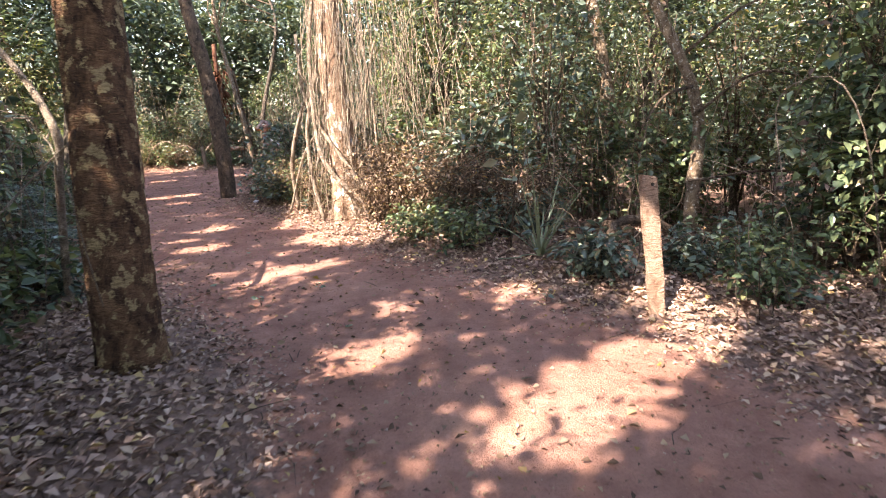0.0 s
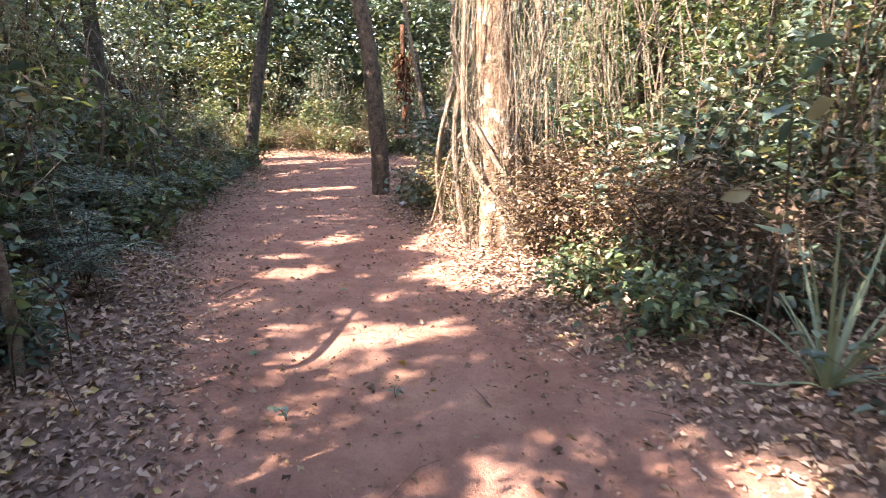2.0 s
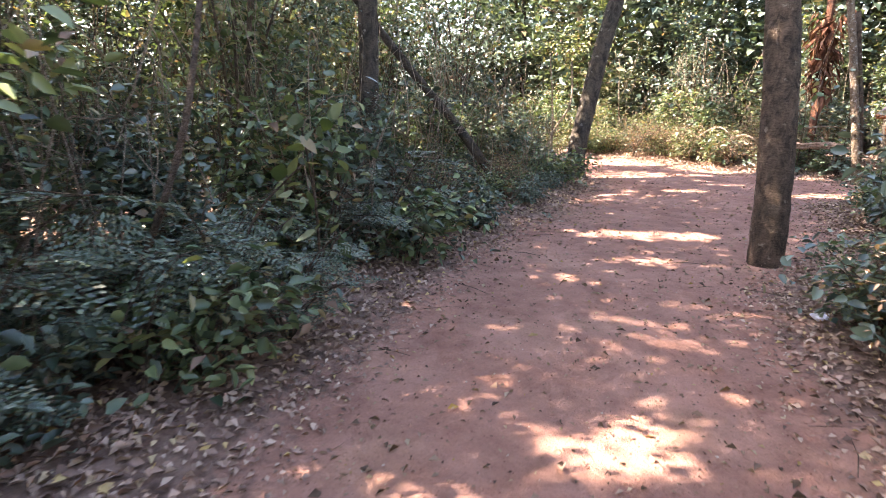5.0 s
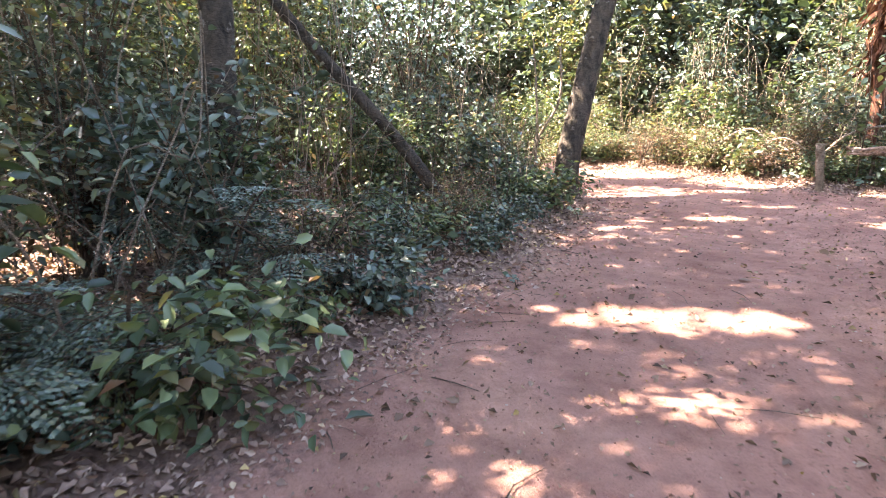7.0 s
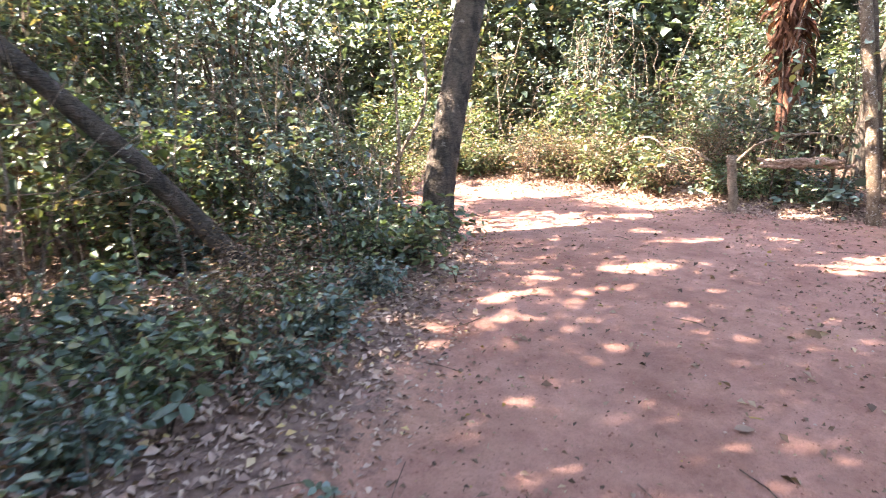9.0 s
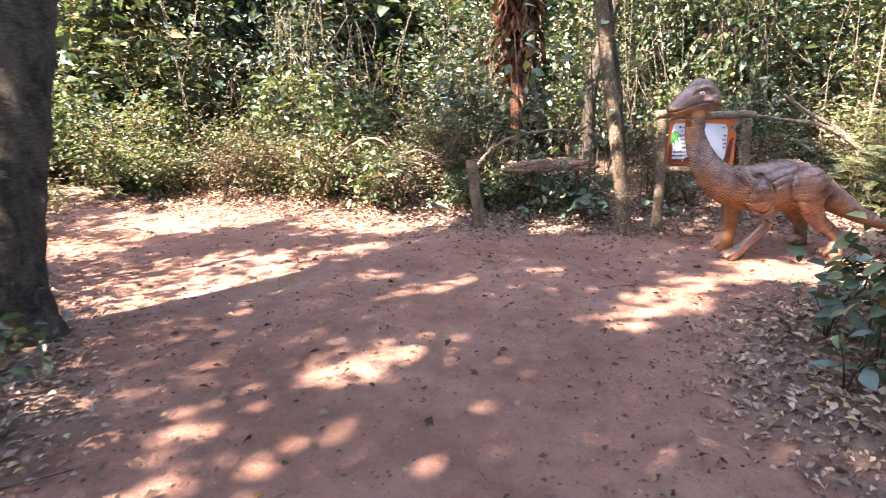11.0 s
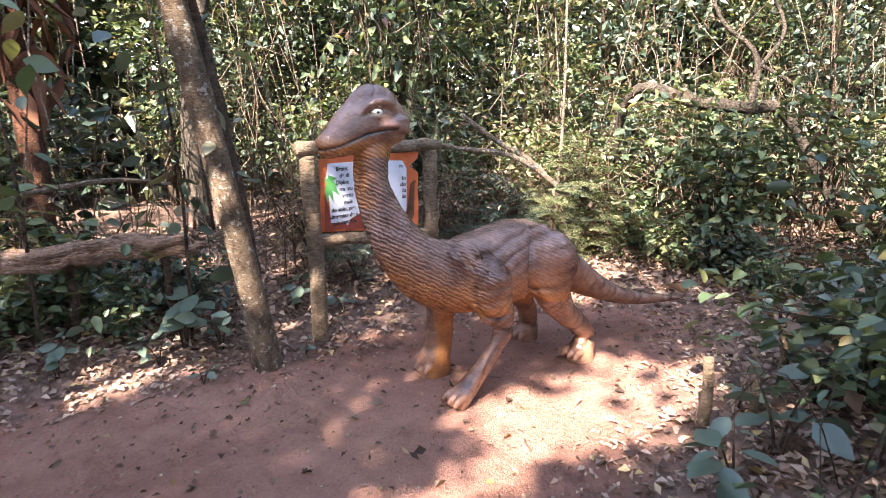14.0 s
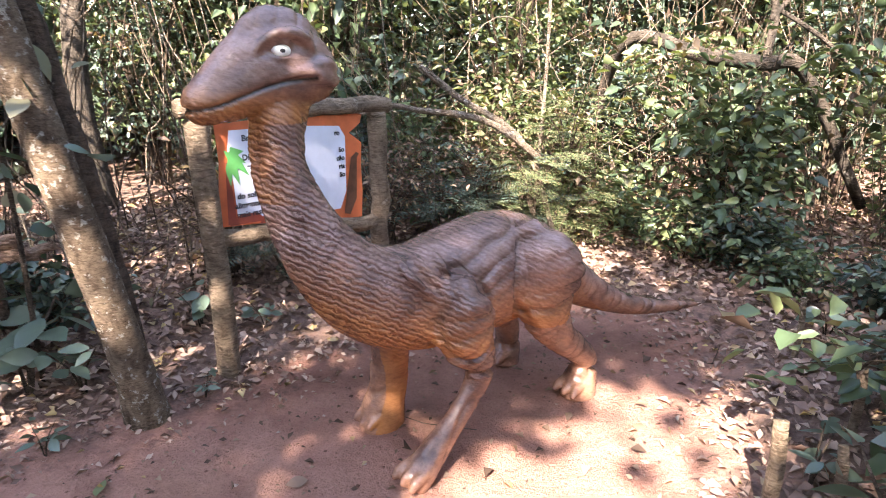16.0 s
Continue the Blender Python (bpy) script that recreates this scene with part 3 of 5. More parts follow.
# ---------------------------------------------------------------- woods behind and crowns overhead
def woods(seed, n, dmin, dmax, box):
    rs = np.random.RandomState(seed)
    pts = np.column_stack([rs.uniform(box[0], box[1], n), rs.uniform(box[2], box[3], n)])
    d = outside(pts)
    return [(x, y) for (x, y), e in zip(pts, d) if dmin < e < dmax]


def forest_tree(seed):
    rs = np.random.RandomState(seed)
    root = empty("forest_tree", "slim forest tree with a high leafy crown", "tree", group="trees of the wood")
    h = 4.6
    path = spline([(0, 0, -0.15, 0.11), (rs.normal(0, 0.12), rs.normal(0, 0.12), 1.5, 0.085), (rs.normal(0, 0.3), rs.normal(0, 0.3), h, 0.06), (rs.normal(0, 0.4), rs.normal(0, 0.4), h + 1.8, 0.03)], 16)
    V, F = tubes([path], 9, 0.06, seed)
    mesh_ob("trunk", V, F, (M_BARK_B, M_BARK_C, M_BARK_D)[seed % 3], root, smooth=True)
    limbs = []
    for i in range(6):
        a = rs.uniform(0, 6.28)
        s = path[rs.randint(8, 15)]
        e = s[:3] + np.array([math.cos(a) * 1.6, math.sin(a) * 1.6, rs.uniform(0.2, 1.2)])
        limbs.append(spline([(*s[:3], 0.03), (*((s[:3] + e) / 2 + rs.normal(0, 0.15, 3)), 0.02), (*e, 0.006)], 6))
    V, F = tubes(limbs, 5, 0, seed)
    mesh_ob("branchwork", V, F, M_BARK_B, root)
    pos, way, size, _ = crown_geo(rs, (0, 0, h + 0.8), (2.0, 2.0, 1.7), 1700, 0.135)
    V, F = leaf_geo(pos, way, size, 0.5, rs)
    mesh_ob("crown", V, F, M_LEAF if seed % 2 else M_DEEP, root)
    return root


TREES = [Kind(lambda i=i: forest_tree(500 + i)) for i in range(3)]
_rs = np.random.RandomState(77)
for x, y in woods(6, 150, 2.6, 13, (-20, 15, -12, 36)):
    around = np.array([[x + dx, y + dy, z] for dx in (-2.0, -1, 0, 1, 2.0) for dy in (-2.0, -1, 0, 1, 2.0) for z in (4.6, 5.6, 6.6)])
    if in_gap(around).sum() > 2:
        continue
    TREES[_rs.randint(3)].put(turned(x, y, _rs.uniform(0.85, 1.25), _rs.uniform(0, 360), lean=_rs.normal(0, 3)))


def high_canopy():
    """Upper boughs of the closed wood that keep the sun off the trail, but for the gaps."""
    rs = np.random.RandomState(41)
    k = 11000
    g = np.column_stack([rs.uniform(-9, 8, k), rs.uniform(-4, 25, k)])
    d = outside(g)
    g = g[((d < 2.6) | ((g[:, 0] > 1.2) & (g[:, 1] < 8.5))) & ~((g[:, 0] < -6.5) & (g[:, 1] > 18.5))]
    z = rs.uniform(6.5, 10.5, len(g))
    s = np.array(SUN_FROM)
    c = np.column_stack([g + s[:2] * (z / s[2])[:, None], z])
    n = 22
    pos = (c[:, None] + rs.normal(0, 1, (len(c), n, 3)) * [0.26, 0.26, 0.14]).reshape(-1, 3)
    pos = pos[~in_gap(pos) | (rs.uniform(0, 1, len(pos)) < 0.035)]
    way = rs.normal(0, 1, (len(pos), 3)) * [1, 1, 0.3]
    fall = pos[:, 1] - s[1] * pos[:, 2] / s[2]
    V, F = leaf_geo(pos, way, rs.uniform(0.12, 0.22, len(pos)) * np.where(fall > 11, 1.12, 1.0), 0.55, rs)
    ob = mesh_ob("treetops", V, F, M_LEAF)
    return tagged(ob, "leafy boughs of the closed wood over the trail", "foliage", kind="stuff")


high_canopy()


def far_woods():
    """The wood beyond the near trees, thick leaf masses on all sides."""
    rs = np.random.RandomState(43)
    n = 260000
    a = rs.uniform(-0.4, 3.7, n)
    r = rs.uniform(12.5, 22, n)
    pos = np.column_stack([-2 + np.cos(a) * r, 12 + np.sin(a) * r * 1.15, rs.uniform(0, 1, n) * 7.5])
    cl = np.sin(pos[:, 0] * 1.7) + np.sin(pos[:, 1] * 1.5 + pos[:, 2] * 1.9) + np.sin(pos[:, 2] * 2.3 + pos[:, 0])
    pos = pos[((cl > -0.7) | (rs.uniform(0, 1, n) < 0.25)) & (outside(pos[:, :2]) > 1.5)]
    way = rs.normal(0, 1, (len(pos), 3)) * [1, 1, 0.5]
    V, F = leaf_geo(pos, way, rs.uniform(0.18, 0.40, len(pos)), 0.55, rs)
    ob = mesh_ob("far_woods", V, F, M_DEEP)
    return tagged(ob, "dense green leaves of the distant wood", "foliage", kind="stuff")


far_woods()


# ---------------------------------------------------------------- leaf litter
def litter():
    rs = np.random.RandomState(51)
    n = 400000
    xy = np.column_stack([rs.uniform(-9, 6.5, n), rs.uniform(-2, 25, n)])
    d = outside(xy)
    patchy = 0.75 + 0.5 * lumps(xy, 3.5, 9)
    dens = np.where(d > 0, np.clip(0.7 + 0.4 * d, 0, 0.95) * np.clip((5 - d) / 3, 0, 1), patchy * (0.75 * np.exp(d / 0.28) + 0.13))
    pick = rs.uniform(0, 1, n) < dens
    for name, label, on, material in (("leaf_litter", "dry brown fallen leaves heaped on the forest floor", pick & (d > -0.32), M_LITTER),
                                      ("trail_leaf_flecks", "small curled dark leaves trodden into the trail", pick & (d <= -0.32), M_DRY)):
        g, e = xy[on], d[on]
        k = len(g)
        deep = np.clip(0.012 + 0.03 * np.clip(e + 0.3, 0, 1), 0, 0.04)
        pos = np.column_stack([g, height(g) + 0.003 + rs.uniform(0, 1, k) * deep])
        a = rs.uniform(0, 6.28, k)
        way = np.column_stack([np.cos(a), np.sin(a), rs.normal(0.04, 0.30, k)])
        size = rs.uniform(0.03, 0.078, k) * np.where(e < -0.3, rs.choice([0.35, 0.55, 0.95], k, p=[0.4, 0.42, 0.18]), np.clip(0.8 + 0.5 * e, 0.6, 1.0))
        V, F = leaf_geo(pos, way, size, 0.55, rs, fold=0.35)
        tagged(mesh_ob(name, V, F, material), label, "leaf litter", kind="stuff")


litter()


def twigs():
    rs = np.random.RandomState(52)
    n = 1500
    xy = np.column_stack([rs.uniform(-8, 5.5, n), rs.uniform(0, 24, n)])
    d = outside(xy)
    xy = xy[(d > -0.4) & (d < 3.2) | (rs.uniform(0, 1, n) < 0.10)]
    paths = []
    for (x, y), z in zip(xy, height(xy)):
        a, L = rs.uniform(0, 6.28), rs.uniform(0.06, 0.4)
        c, s = math.cos(a) * L, math.sin(a) * L
        r = rs.uniform(0.0015, 0.004)
        paths.append([(x, y, z + 0.006, r), (x + c * 0.5 + rs.normal(0, 0.02), y + s * 0.5, z + 0.014, r), (x + c, y + s, z + 0.008, r * 0.6)])
    V, F = tubes(paths, 4)
    return tagged(mesh_ob("fallen_twigs", V, F, M_TWIG), "thin dry fallen twigs on the ground", "twigs", kind="stuff")


twigs()


# ---------------------------------------------------------------- posts and sign
def pole_geo(a, b, r, sides=14, seed=3, n=9, bend=0.008):
    rs = np.random.RandomState(seed)
    a, b = np.array(a, float), np.array(b, float)
    rows = []
    for t in np.linspace(0, 1, n):
        q = a + (b - a) * t + rs.normal(0, bend, 3) * (0 < t < 1)
        e = 0.9 if t in (0.0, 1.0) else 1.0
        rows.append((*q, r * e * rs.uniform(0.96, 1.04)))
    rows.insert(1, (*(a + (b - a) * 0.008), r))
    rows.insert(-1, (*(b - (b - a) * 0.008), r))
    return tubes([rows], sides, 0.03, seed)


def marker_post():
    root = empty("marker_post", "weathered flat wooden stake with a knot hole", "post", pose(3.25, 4.66, ground_z(3.25, 4.66)))
    bm = bmesh.new()
    bmesh.ops.create_cube(bm, size=1)
    bmesh.ops.scale(bm, vec=(0.125, 0.06, 1.22), verts=bm.verts)
    bmesh.ops.subdivide_edges(bm, edges=[e for e in bm.edges if abs(e.verts[0].co.z - e.verts[1].co.z) > 0.5], cuts=8, use_grid_fill=True)
    rs = np.random.RandomState(4)
    for v in bm.verts:
        v.co += Vector(rs.normal(0, 0.003, 3))
        v.co.z += 0.46
        if v.co.z > 1.0:
            v.co.z += -0.02 if v.co.x > 0 else 0.015
    bmesh.ops.bevel(bm, geom=[e for e in bm.edges if e.is_manifold and e.calc_face_angle(0) > 0.6], offset=0.008, segments=2, affect="EDGES")
    s = part("stake", bm, M_POST, root)
    s.matrix_basis = pose(0, 0, 0, -8, -4, -8)
    bm = bmesh.new()
    bmesh.ops.create_cone(bm, cap_ends=True, segments=10, radius1=0.014, radius2=0.012, depth=0.006)
    h = part("knot_hole", bm, M_DARK, s, "dark round hole")
    h.matrix_basis = pose(0.02, -0.034, 1.0, 90, 0, 0)


M_DARK, _ntd, _pd = mat("dark_hole")
_pd.inputs["Base Color"].default_value = (0.02, 0.014, 0.01, 1)
_pd.inputs["Roughness"].default_value = 0.95
marker_post()

short_post = empty("short_post", "short weathered leaning wooden post on the trail's edge", "post", pose(-3.1, 21.56, ground_z(-3.1, 21.56)))
mesh_ob("pole", *pole_geo((0, 0, -0.15), (-0.1, 0.08, 0.76), 0.062, seed=8), M_POLE, short_post, smooth=True)


def plain(name, col, rough=0.6, var=0.25, scale=14):
    m, nt, p = mat(name)
    n = noise_tex(nt, scale, 6, 0.65)
    c = mixc(nt, 1.0, col, ramp(nt, n, [(0.3, (1 - var,) * 3), (0.65, (1, 1, 1))]), "MULTIPLY")
    nt.links.new(c, p.inputs["Base Color"])
    p.inputs["Roughness"].default_value = rough
    return m


M_BANNER = plain("banner_white", (0.72, 0.74, 0.82), 0.5, 0.15, 6)
M_ORANGE = plain("banner_orange", (0.70, 0.17, 0.06), 0.5, 0.3, 9)
M_ROCK = plain("banner_red_brown", (0.26, 0.055, 0.035), 0.5, 0.4, 12)
M_PALM = plain("banner_green", (0.10, 0.34, 0.10), 0.5, 0.3, 12)
M_INK = plain("banner_ink", (0.012, 0.012, 0.016), 0.5, 0.1)
M_TAN = plain("banner_brown", (0.18, 0.08, 0.045), 0.5, 0.4, 20)


def flat_shape(name, outline, lift, material, parent, label=""):
    """A flat printed shape on the banner: outline in s (along) and z."""
    bm = bmesh.new()
    vs = [bm.verts.new((s, -lift, z)) for s, z in outline]
    bm.faces.new(vs)
    bmesh.ops.triangulate(bm, faces=bm.faces)
    return part(name, bm, material, parent, label)


def text_mesh(body, size, s, z, parent, align="LEFT"):
    cu = bpy.data.curves.new("line", "FONT")
    cu.body, cu.size, cu.align_x, cu.offset = body, size, align, 0.0012
    tmp = bpy.data.objects.new("line", cu)
    scene.collection.objects.link(tmp)
    bpy.context.view_layer.update()
    me = bpy.data.meshes.new_from_object(tmp.evaluated_get(bpy.context.evaluated_depsgraph_get()))
    bpy.data.objects.remove(tmp)
    me.name = "text_line"
    me.materials.clear()
    me.materials.append(M_INK)
    ob = new("text_line", me)
    ob.parent = parent
    ob.matrix_basis = pose(s, -0.012, z, 90, 0, 0)
    return ob


def trail_sign():
    a = math.degrees(math.atan2(0.252, 0.968))
    root = empty("information_sign", "rustic pole-framed sign with a torn orange and white banner", "sign", pose(-1.15, 21.6, 0, 0, 0, a))
    g0, g1 = ground_z(-1.15, 21.6), ground_z(-0.2, 21.85)
    mesh_ob("post", *pole_geo((0.0, 0, g0 - 0.15), (-0.035, 0, 1.19), 0.05, seed=21), M_POLE, root, smooth=True)
    mesh_ob("post", *pole_geo((0.97, 0, g1 - 0.15), (0.945, 0, 1.17), 0.052, seed=22), M_POLE, root, smooth=True)
    mesh_ob("top_rail", *pole_geo((-0.11, 0, 1.235), (1.03, 0, 1.20), 0.042, seed=23), M_POLE, root, smooth=True)
    mesh_ob("bottom_rail", *pole_geo((0.02, 0, 0.665), (0.92, 0, 0.575), 0.04, seed=24), M_POLE, root, smooth=True)
    # banner sheet with a ragged edge, slightly wavy
    outline = [(0.03, 0.715), (0.2, 0.70), (0.42, 0.665), (0.62, 0.64), (0.82, 0.62), (0.83, 0.76), (0.825, 0.90), (0.835, 1.02), (0.755, 1.075), (0.83, 1.12), (0.845, 1.165), (0.6, 1.185), (0.3, 1.175), (0.04, 1.165), (0.045, 1.0), (0.028, 0.85)]
    bm = bmesh.new()
    fr = [bm.verts.new((s, -0.004 + 0.004 * math.sin(9 * s + 5 * z), z)) for s, z in outline]
    f = bm.faces.new(fr)
    r = bmesh.ops.extrude_face_region(bm, geom=[f])
    for v in r["geom"]:
        if isinstance(v, bmesh.types.BMVert):
            v.co.y += 0.006
    bmesh.ops.triangulate(bm, faces=bm.faces)
    bmesh.ops.recalc_face_normals(bm, faces=bm.faces)
    banner = part("banner", bm, M_ORANGE, root, "torn orange printed banner")
    flat_shape("text_panel", [(0.105, 0.74), (0.45, 0.70), (0.68, 0.69), (0.72, 0.78), (0.725, 1.06), (0.69, 1.115), (0.4, 1.135), (0.1, 1.135), (0.085, 1.05), (0.1, 0.9)], 0.0095, M_BANNER, banner, "white printed text panel")
    for blob in ([(0.06, 0.715), (0.12, 0.76), (0.2, 0.755), (0.25, 0.71)], [(0.21, 0.70), (0.25, 0.77), (0.33, 0.80), (0.41, 0.775), (0.44, 0.69)], [(0.41, 0.675), (0.44, 0.73), (0.5, 0.74), (0.55, 0.665)]):
        flat_shape("printed_rock", blob, 0.0115, M_ROCK, banner, "red-brown printed rock")
    c = (0.082, 1.01)
    for ang, L in ((38, 0.10), (5, 0.085), (-28, 0.11), (-62, 0.10), (70, 0.06), (-88, 0.09)):
        d = (math.cos(radians(ang)), math.sin(radians(ang)))
        p = (-d[1], d[0])
        flat_shape("printed_frond", [c, (c[0] + d[0] * L * 0.4 + p[0] * 0.025, c[1] + d[1] * L * 0.4 + p[1] * 0.025 + 0.012), (c[0] + d[0] * L, c[1] + d[1] * L - 0.03), (c[0] + d[0] * L * 0.45 - p[0] * 0.016, c[1] + d[1] * L * 0.45 - p[1] * 0.016)], 0.0125 + 0.0004 * ang / 90, M_PALM, banner, "green printed palm frond")
    flat_shape("printed_trunk", [(0.055, 0.72), (0.1, 0.72), (0.085, 1.0), (0.07, 1.0)], 0.0118, M_ROCK, banner, "red-brown printed palm trunk")
    tail = [(0.70, 0.66), (0.755, 0.74), (0.77, 0.85), (0.755, 0.95), (0.79, 0.975), (0.81, 0.965), (0.795, 0.945), (0.785, 0.85), (0.785, 0.73), (0.74, 0.65)]
    flat_shape("printed_animal", tail, 0.0125, M_TAN, banner, "brown printed long-necked shape")
    lines = [("Bront", 0.185, "ro"), ("de di", 0.21, ""), ("Diploc", 0.18, "ão"), ("era mu", 0.2, "ção"), ("vertic", 0.225, "ria"), ("mais", 0.235, "ão"), ("do solo, pre", 0.14, ""), ("alimentar de v", 0.125, ""), ("mais rasteira.", 0.13, "")]
    for i, (txt, s, end) in enumerate(lines):
        z = 1.085 - i * 0.0425
        text_mesh(txt, 0.037, s - 0.03, z, banner)
        if end:
            text_mesh(end, 0.036, 0.69 if i < 2 else 0.715, z - 0.015, banner, "RIGHT")


trail_sign()


# ---------------------------------------------------------------- the statue
def statue():
    def sweep(rows, sides=20):
        """Closed sweep with oval rings: x, y, z, half width, half height; rings stand across the way."""
        p = np.array(rows, float)
        d = unit(np.gradient(p[:, :3], axis=0))
        side = unit(np.cross(np.array([0, 0, 1.0]), d) + 1e-6 * np.array([0, 1, 0]))
        up = np.cross(d, side)
        ang = np.linspace(0, 2 * np.pi, sides, endpoint=False)
        V = np.concatenate([p[k, :3] + np.cos(ang)[:, None] * side[k] * p[k, 3] + np.sin(ang)[:, None] * up[k] * p[k, 4] for k in range(len(p))])
        F = [(k * sides + s, k * sides + (s + 1) % sides, (k + 1) * sides + (s + 1) % sides, (k + 1) * sides + s) for k in range(len(p) - 1) for s in range(sides)]
        F += [tuple(reversed(range(sides))), tuple((len(p) - 1) * sides + s for s in range(sides))]
        return V, F

    def smooth_rows(rows, n):
        a = spline([r[:4] for r in rows], n)
        b = spline([(r[4], 0, 0, 0) for r in rows], n)
        return np.column_stack([a, b[:, 0]])

    bits = []
    # tail, body, neck
    bits.append(sweep(smooth_rows([(-1.36, 0.36, 0.205, 0.008, 0.008), (-1.15, 0.25, 0.215, 0.04, 0.035), (-0.95, 0.15, 0.25, 0.062, 0.055), (-0.75, 0.06, 0.34, 0.085, 0.085), (-0.5, 0.0, 0.49, 0.125, 0.14),
                                   (-0.3, 0.0, 0.575, 0.175, 0.205), (-0.08, 0.0, 0.61, 0.21, 0.245), (0.15, 0.0, 0.605, 0.21, 0.23), (0.36, 0.0, 0.60, 0.185, 0.205), (0.54, -0.02, 0.66, 0.15, 0.175), (0.66, -0.06, 0.78, 0.12, 0.14),
                                   (0.73, -0.10, 0.92, 0.097, 0.114), (0.762, -0.15, 1.07, 0.082, 0.096), (0.745, -0.18, 1.2, 0.075, 0.092), (0.715, -0.2, 1.32, 0.078, 0.095), (0.70, -0.2, 1.4, 0.06, 0.06)], 70), 24))
    # head, seen from the side as a wedge with a high crest
    bits.append(sweep(smooth_rows([(0.535, -0.2, 1.385, 0.03, 0.035), (0.575, -0.2, 1.385, 0.085, 0.088), (0.65, -0.2, 1.40, 0.112, 0.128), (0.72, -0.2, 1.41, 0.118, 0.14), (0.80, -0.2, 1.39, 0.108, 0.132), (0.87, -0.2, 1.355, 0.094, 0.108),
                                   (0.93, -0.2, 1.322, 0.083, 0.085), (0.98, -0.2, 1.302, 0.073, 0.066), (1.012, -0.2, 1.295, 0.052, 0.048), (1.028, -0.2, 1.292, 0.02, 0.02)], 36), 20))
    bits.append(sweep(smooth_rows([(0.58, -0.2, 1.45, 0.03, 0.03), (0.66, -0.2, 1.50, 0.062, 0.066), (0.75, -0.2, 1.518, 0.064, 0.068), (0.82, -0.2, 1.475, 0.052, 0.058), (0.9, -0.2, 1.41, 0.03, 0.03)], 18), 16))
    # brows and cheeks
    for sd in (1, -1):
        bits.append(sweep(smooth_rows([(0.66, -0.2 + sd * 0.098, 1.455, 0.014, 0.012), (0.70, -0.2 + sd * 0.118, 1.492, 0.024, 0.018), (0.765, -0.2 + sd * 0.112, 1.503, 0.027, 0.019), (0.825, -0.2 + sd * 0.09, 1.465, 0.017, 0.014), (0.845, -0.2 + sd * 0.08, 1.425, 0.01, 0.01)], 14), 10))
        bits.append(sweep(smooth_rows([(0.57, -0.2 + sd * 0.075, 1.36, 0.02, 0.02), (0.64, -0.2 + sd * 0.1, 1.385, 0.034, 0.034), (0.73, -0.2 + sd * 0.1, 1.39, 0.024, 0.02), (0.84, -0.2 + sd * 0.08, 1.36, 0.012, 0.012)], 12), 10))
        bits.append(sweep(smooth_rows([(0.725, -0.2 + sd * 0.1, 1.458, 0.006, 0.005), (0.765, -0.2 + sd * 0.117, 1.474, 0.011, 0.007), (0.803, -0.2 + sd * 0.096, 1.456, 0.006, 0.005)], 10), 8))
        bits.append(sweep(smooth_rows([(0.725, -0.2 + sd * 0.102, 1.448, 0.005, 0.005), (0.765, -0.2 + sd * 0.115, 1.430, 0.009, 0.006), (0.803, -0.2 + sd * 0.096, 1.445, 0.005, 0.005)], 10), 8))
        bits.append(sweep(smooth_rows([(0.58, -0.2 + sd * 0.08, 1.40, 0.02, 0.024), (0.625, -0.2 + sd * 0.108, 1.415, 0.026, 0.026), (0.68, -0.2 + sd * 0.114, 1.408, 0.014, 0.012)], 10), 10))
    # throat cord
    bits.append(sweep(smooth_rows([(0.81, -0.2, 1.27, 0.03, 0.02), (0.828, -0.195, 1.18, 0.022, 0.02), (0.843, -0.175, 1.08, 0.016, 0.016), (0.83, -0.13, 0.95, 0.015, 0.012)], 14), 10))
    # near legs, then far legs
    legs = [
        [(0.30, 0.12, 0.68, 0.085, 0.09), (0.31, 0.175, 0.58, 0.08, 0.12), (0.27, 0.2, 0.47, 0.066, 0.1), (0.21, 0.21, 0.37, 0.052, 0.066), (0.225, 0.21, 0.27, 0.042, 0.046), (0.34, 0.21, 0.15, 0.038, 0.042), (0.44, 0.21, 0.07, 0.05, 0.05), (0.50, 0.21, 0.02, 0.06, 0.05), (0.53, 0.21, -0.03, 0.05, 0.04)],
        [(-0.12, 0.09, 0.80, 0.06, 0.08), (-0.13, 0.165, 0.68, 0.085, 0.165), (-0.15, 0.205, 0.55, 0.078, 0.145), (-0.20, 0.215, 0.42, 0.066, 0.1), (-0.29, 0.22, 0.30, 0.052, 0.066), (-0.40, 0.225, 0.215, 0.056, 0.06), (-0.475, 0.23, 0.13, 0.05, 0.052), (-0.45, 0.225, 0.04, 0.068, 0.075), (-0.44, 0.225, -0.04, 0.075, 0.085)],
        [(0.34, -0.08, 0.56, 0.08, 0.10), (0.35, -0.14, 0.42, 0.075, 0.095), (0.345, -0.165, 0.28, 0.068, 0.078), (0.35, -0.175, 0.14, 0.068, 0.072), (0.37, -0.18, 0.05, 0.075, 0.085), (0.38, -0.18, -0.04, 0.08, 0.095)],
        [(-0.16, -0.08, 0.62, 0.08, 0.14), (-0.22, -0.14, 0.46, 0.075, 0.12), (-0.31, -0.17, 0.32, 0.06, 0.08), (-0.40, -0.19, 0.2, 0.055, 0.062), (-0.42, -0.2, 0.08, 0.06, 0.065), (-0.40, -0.2, -0.03, 0.072, 0.085)],
    ]
    for leg in legs:
        bits.append(sweep(smooth_rows([(x, y, z, w * 1.1, h * 1.12) for x, y, z, w, h in leg], 26), 16))
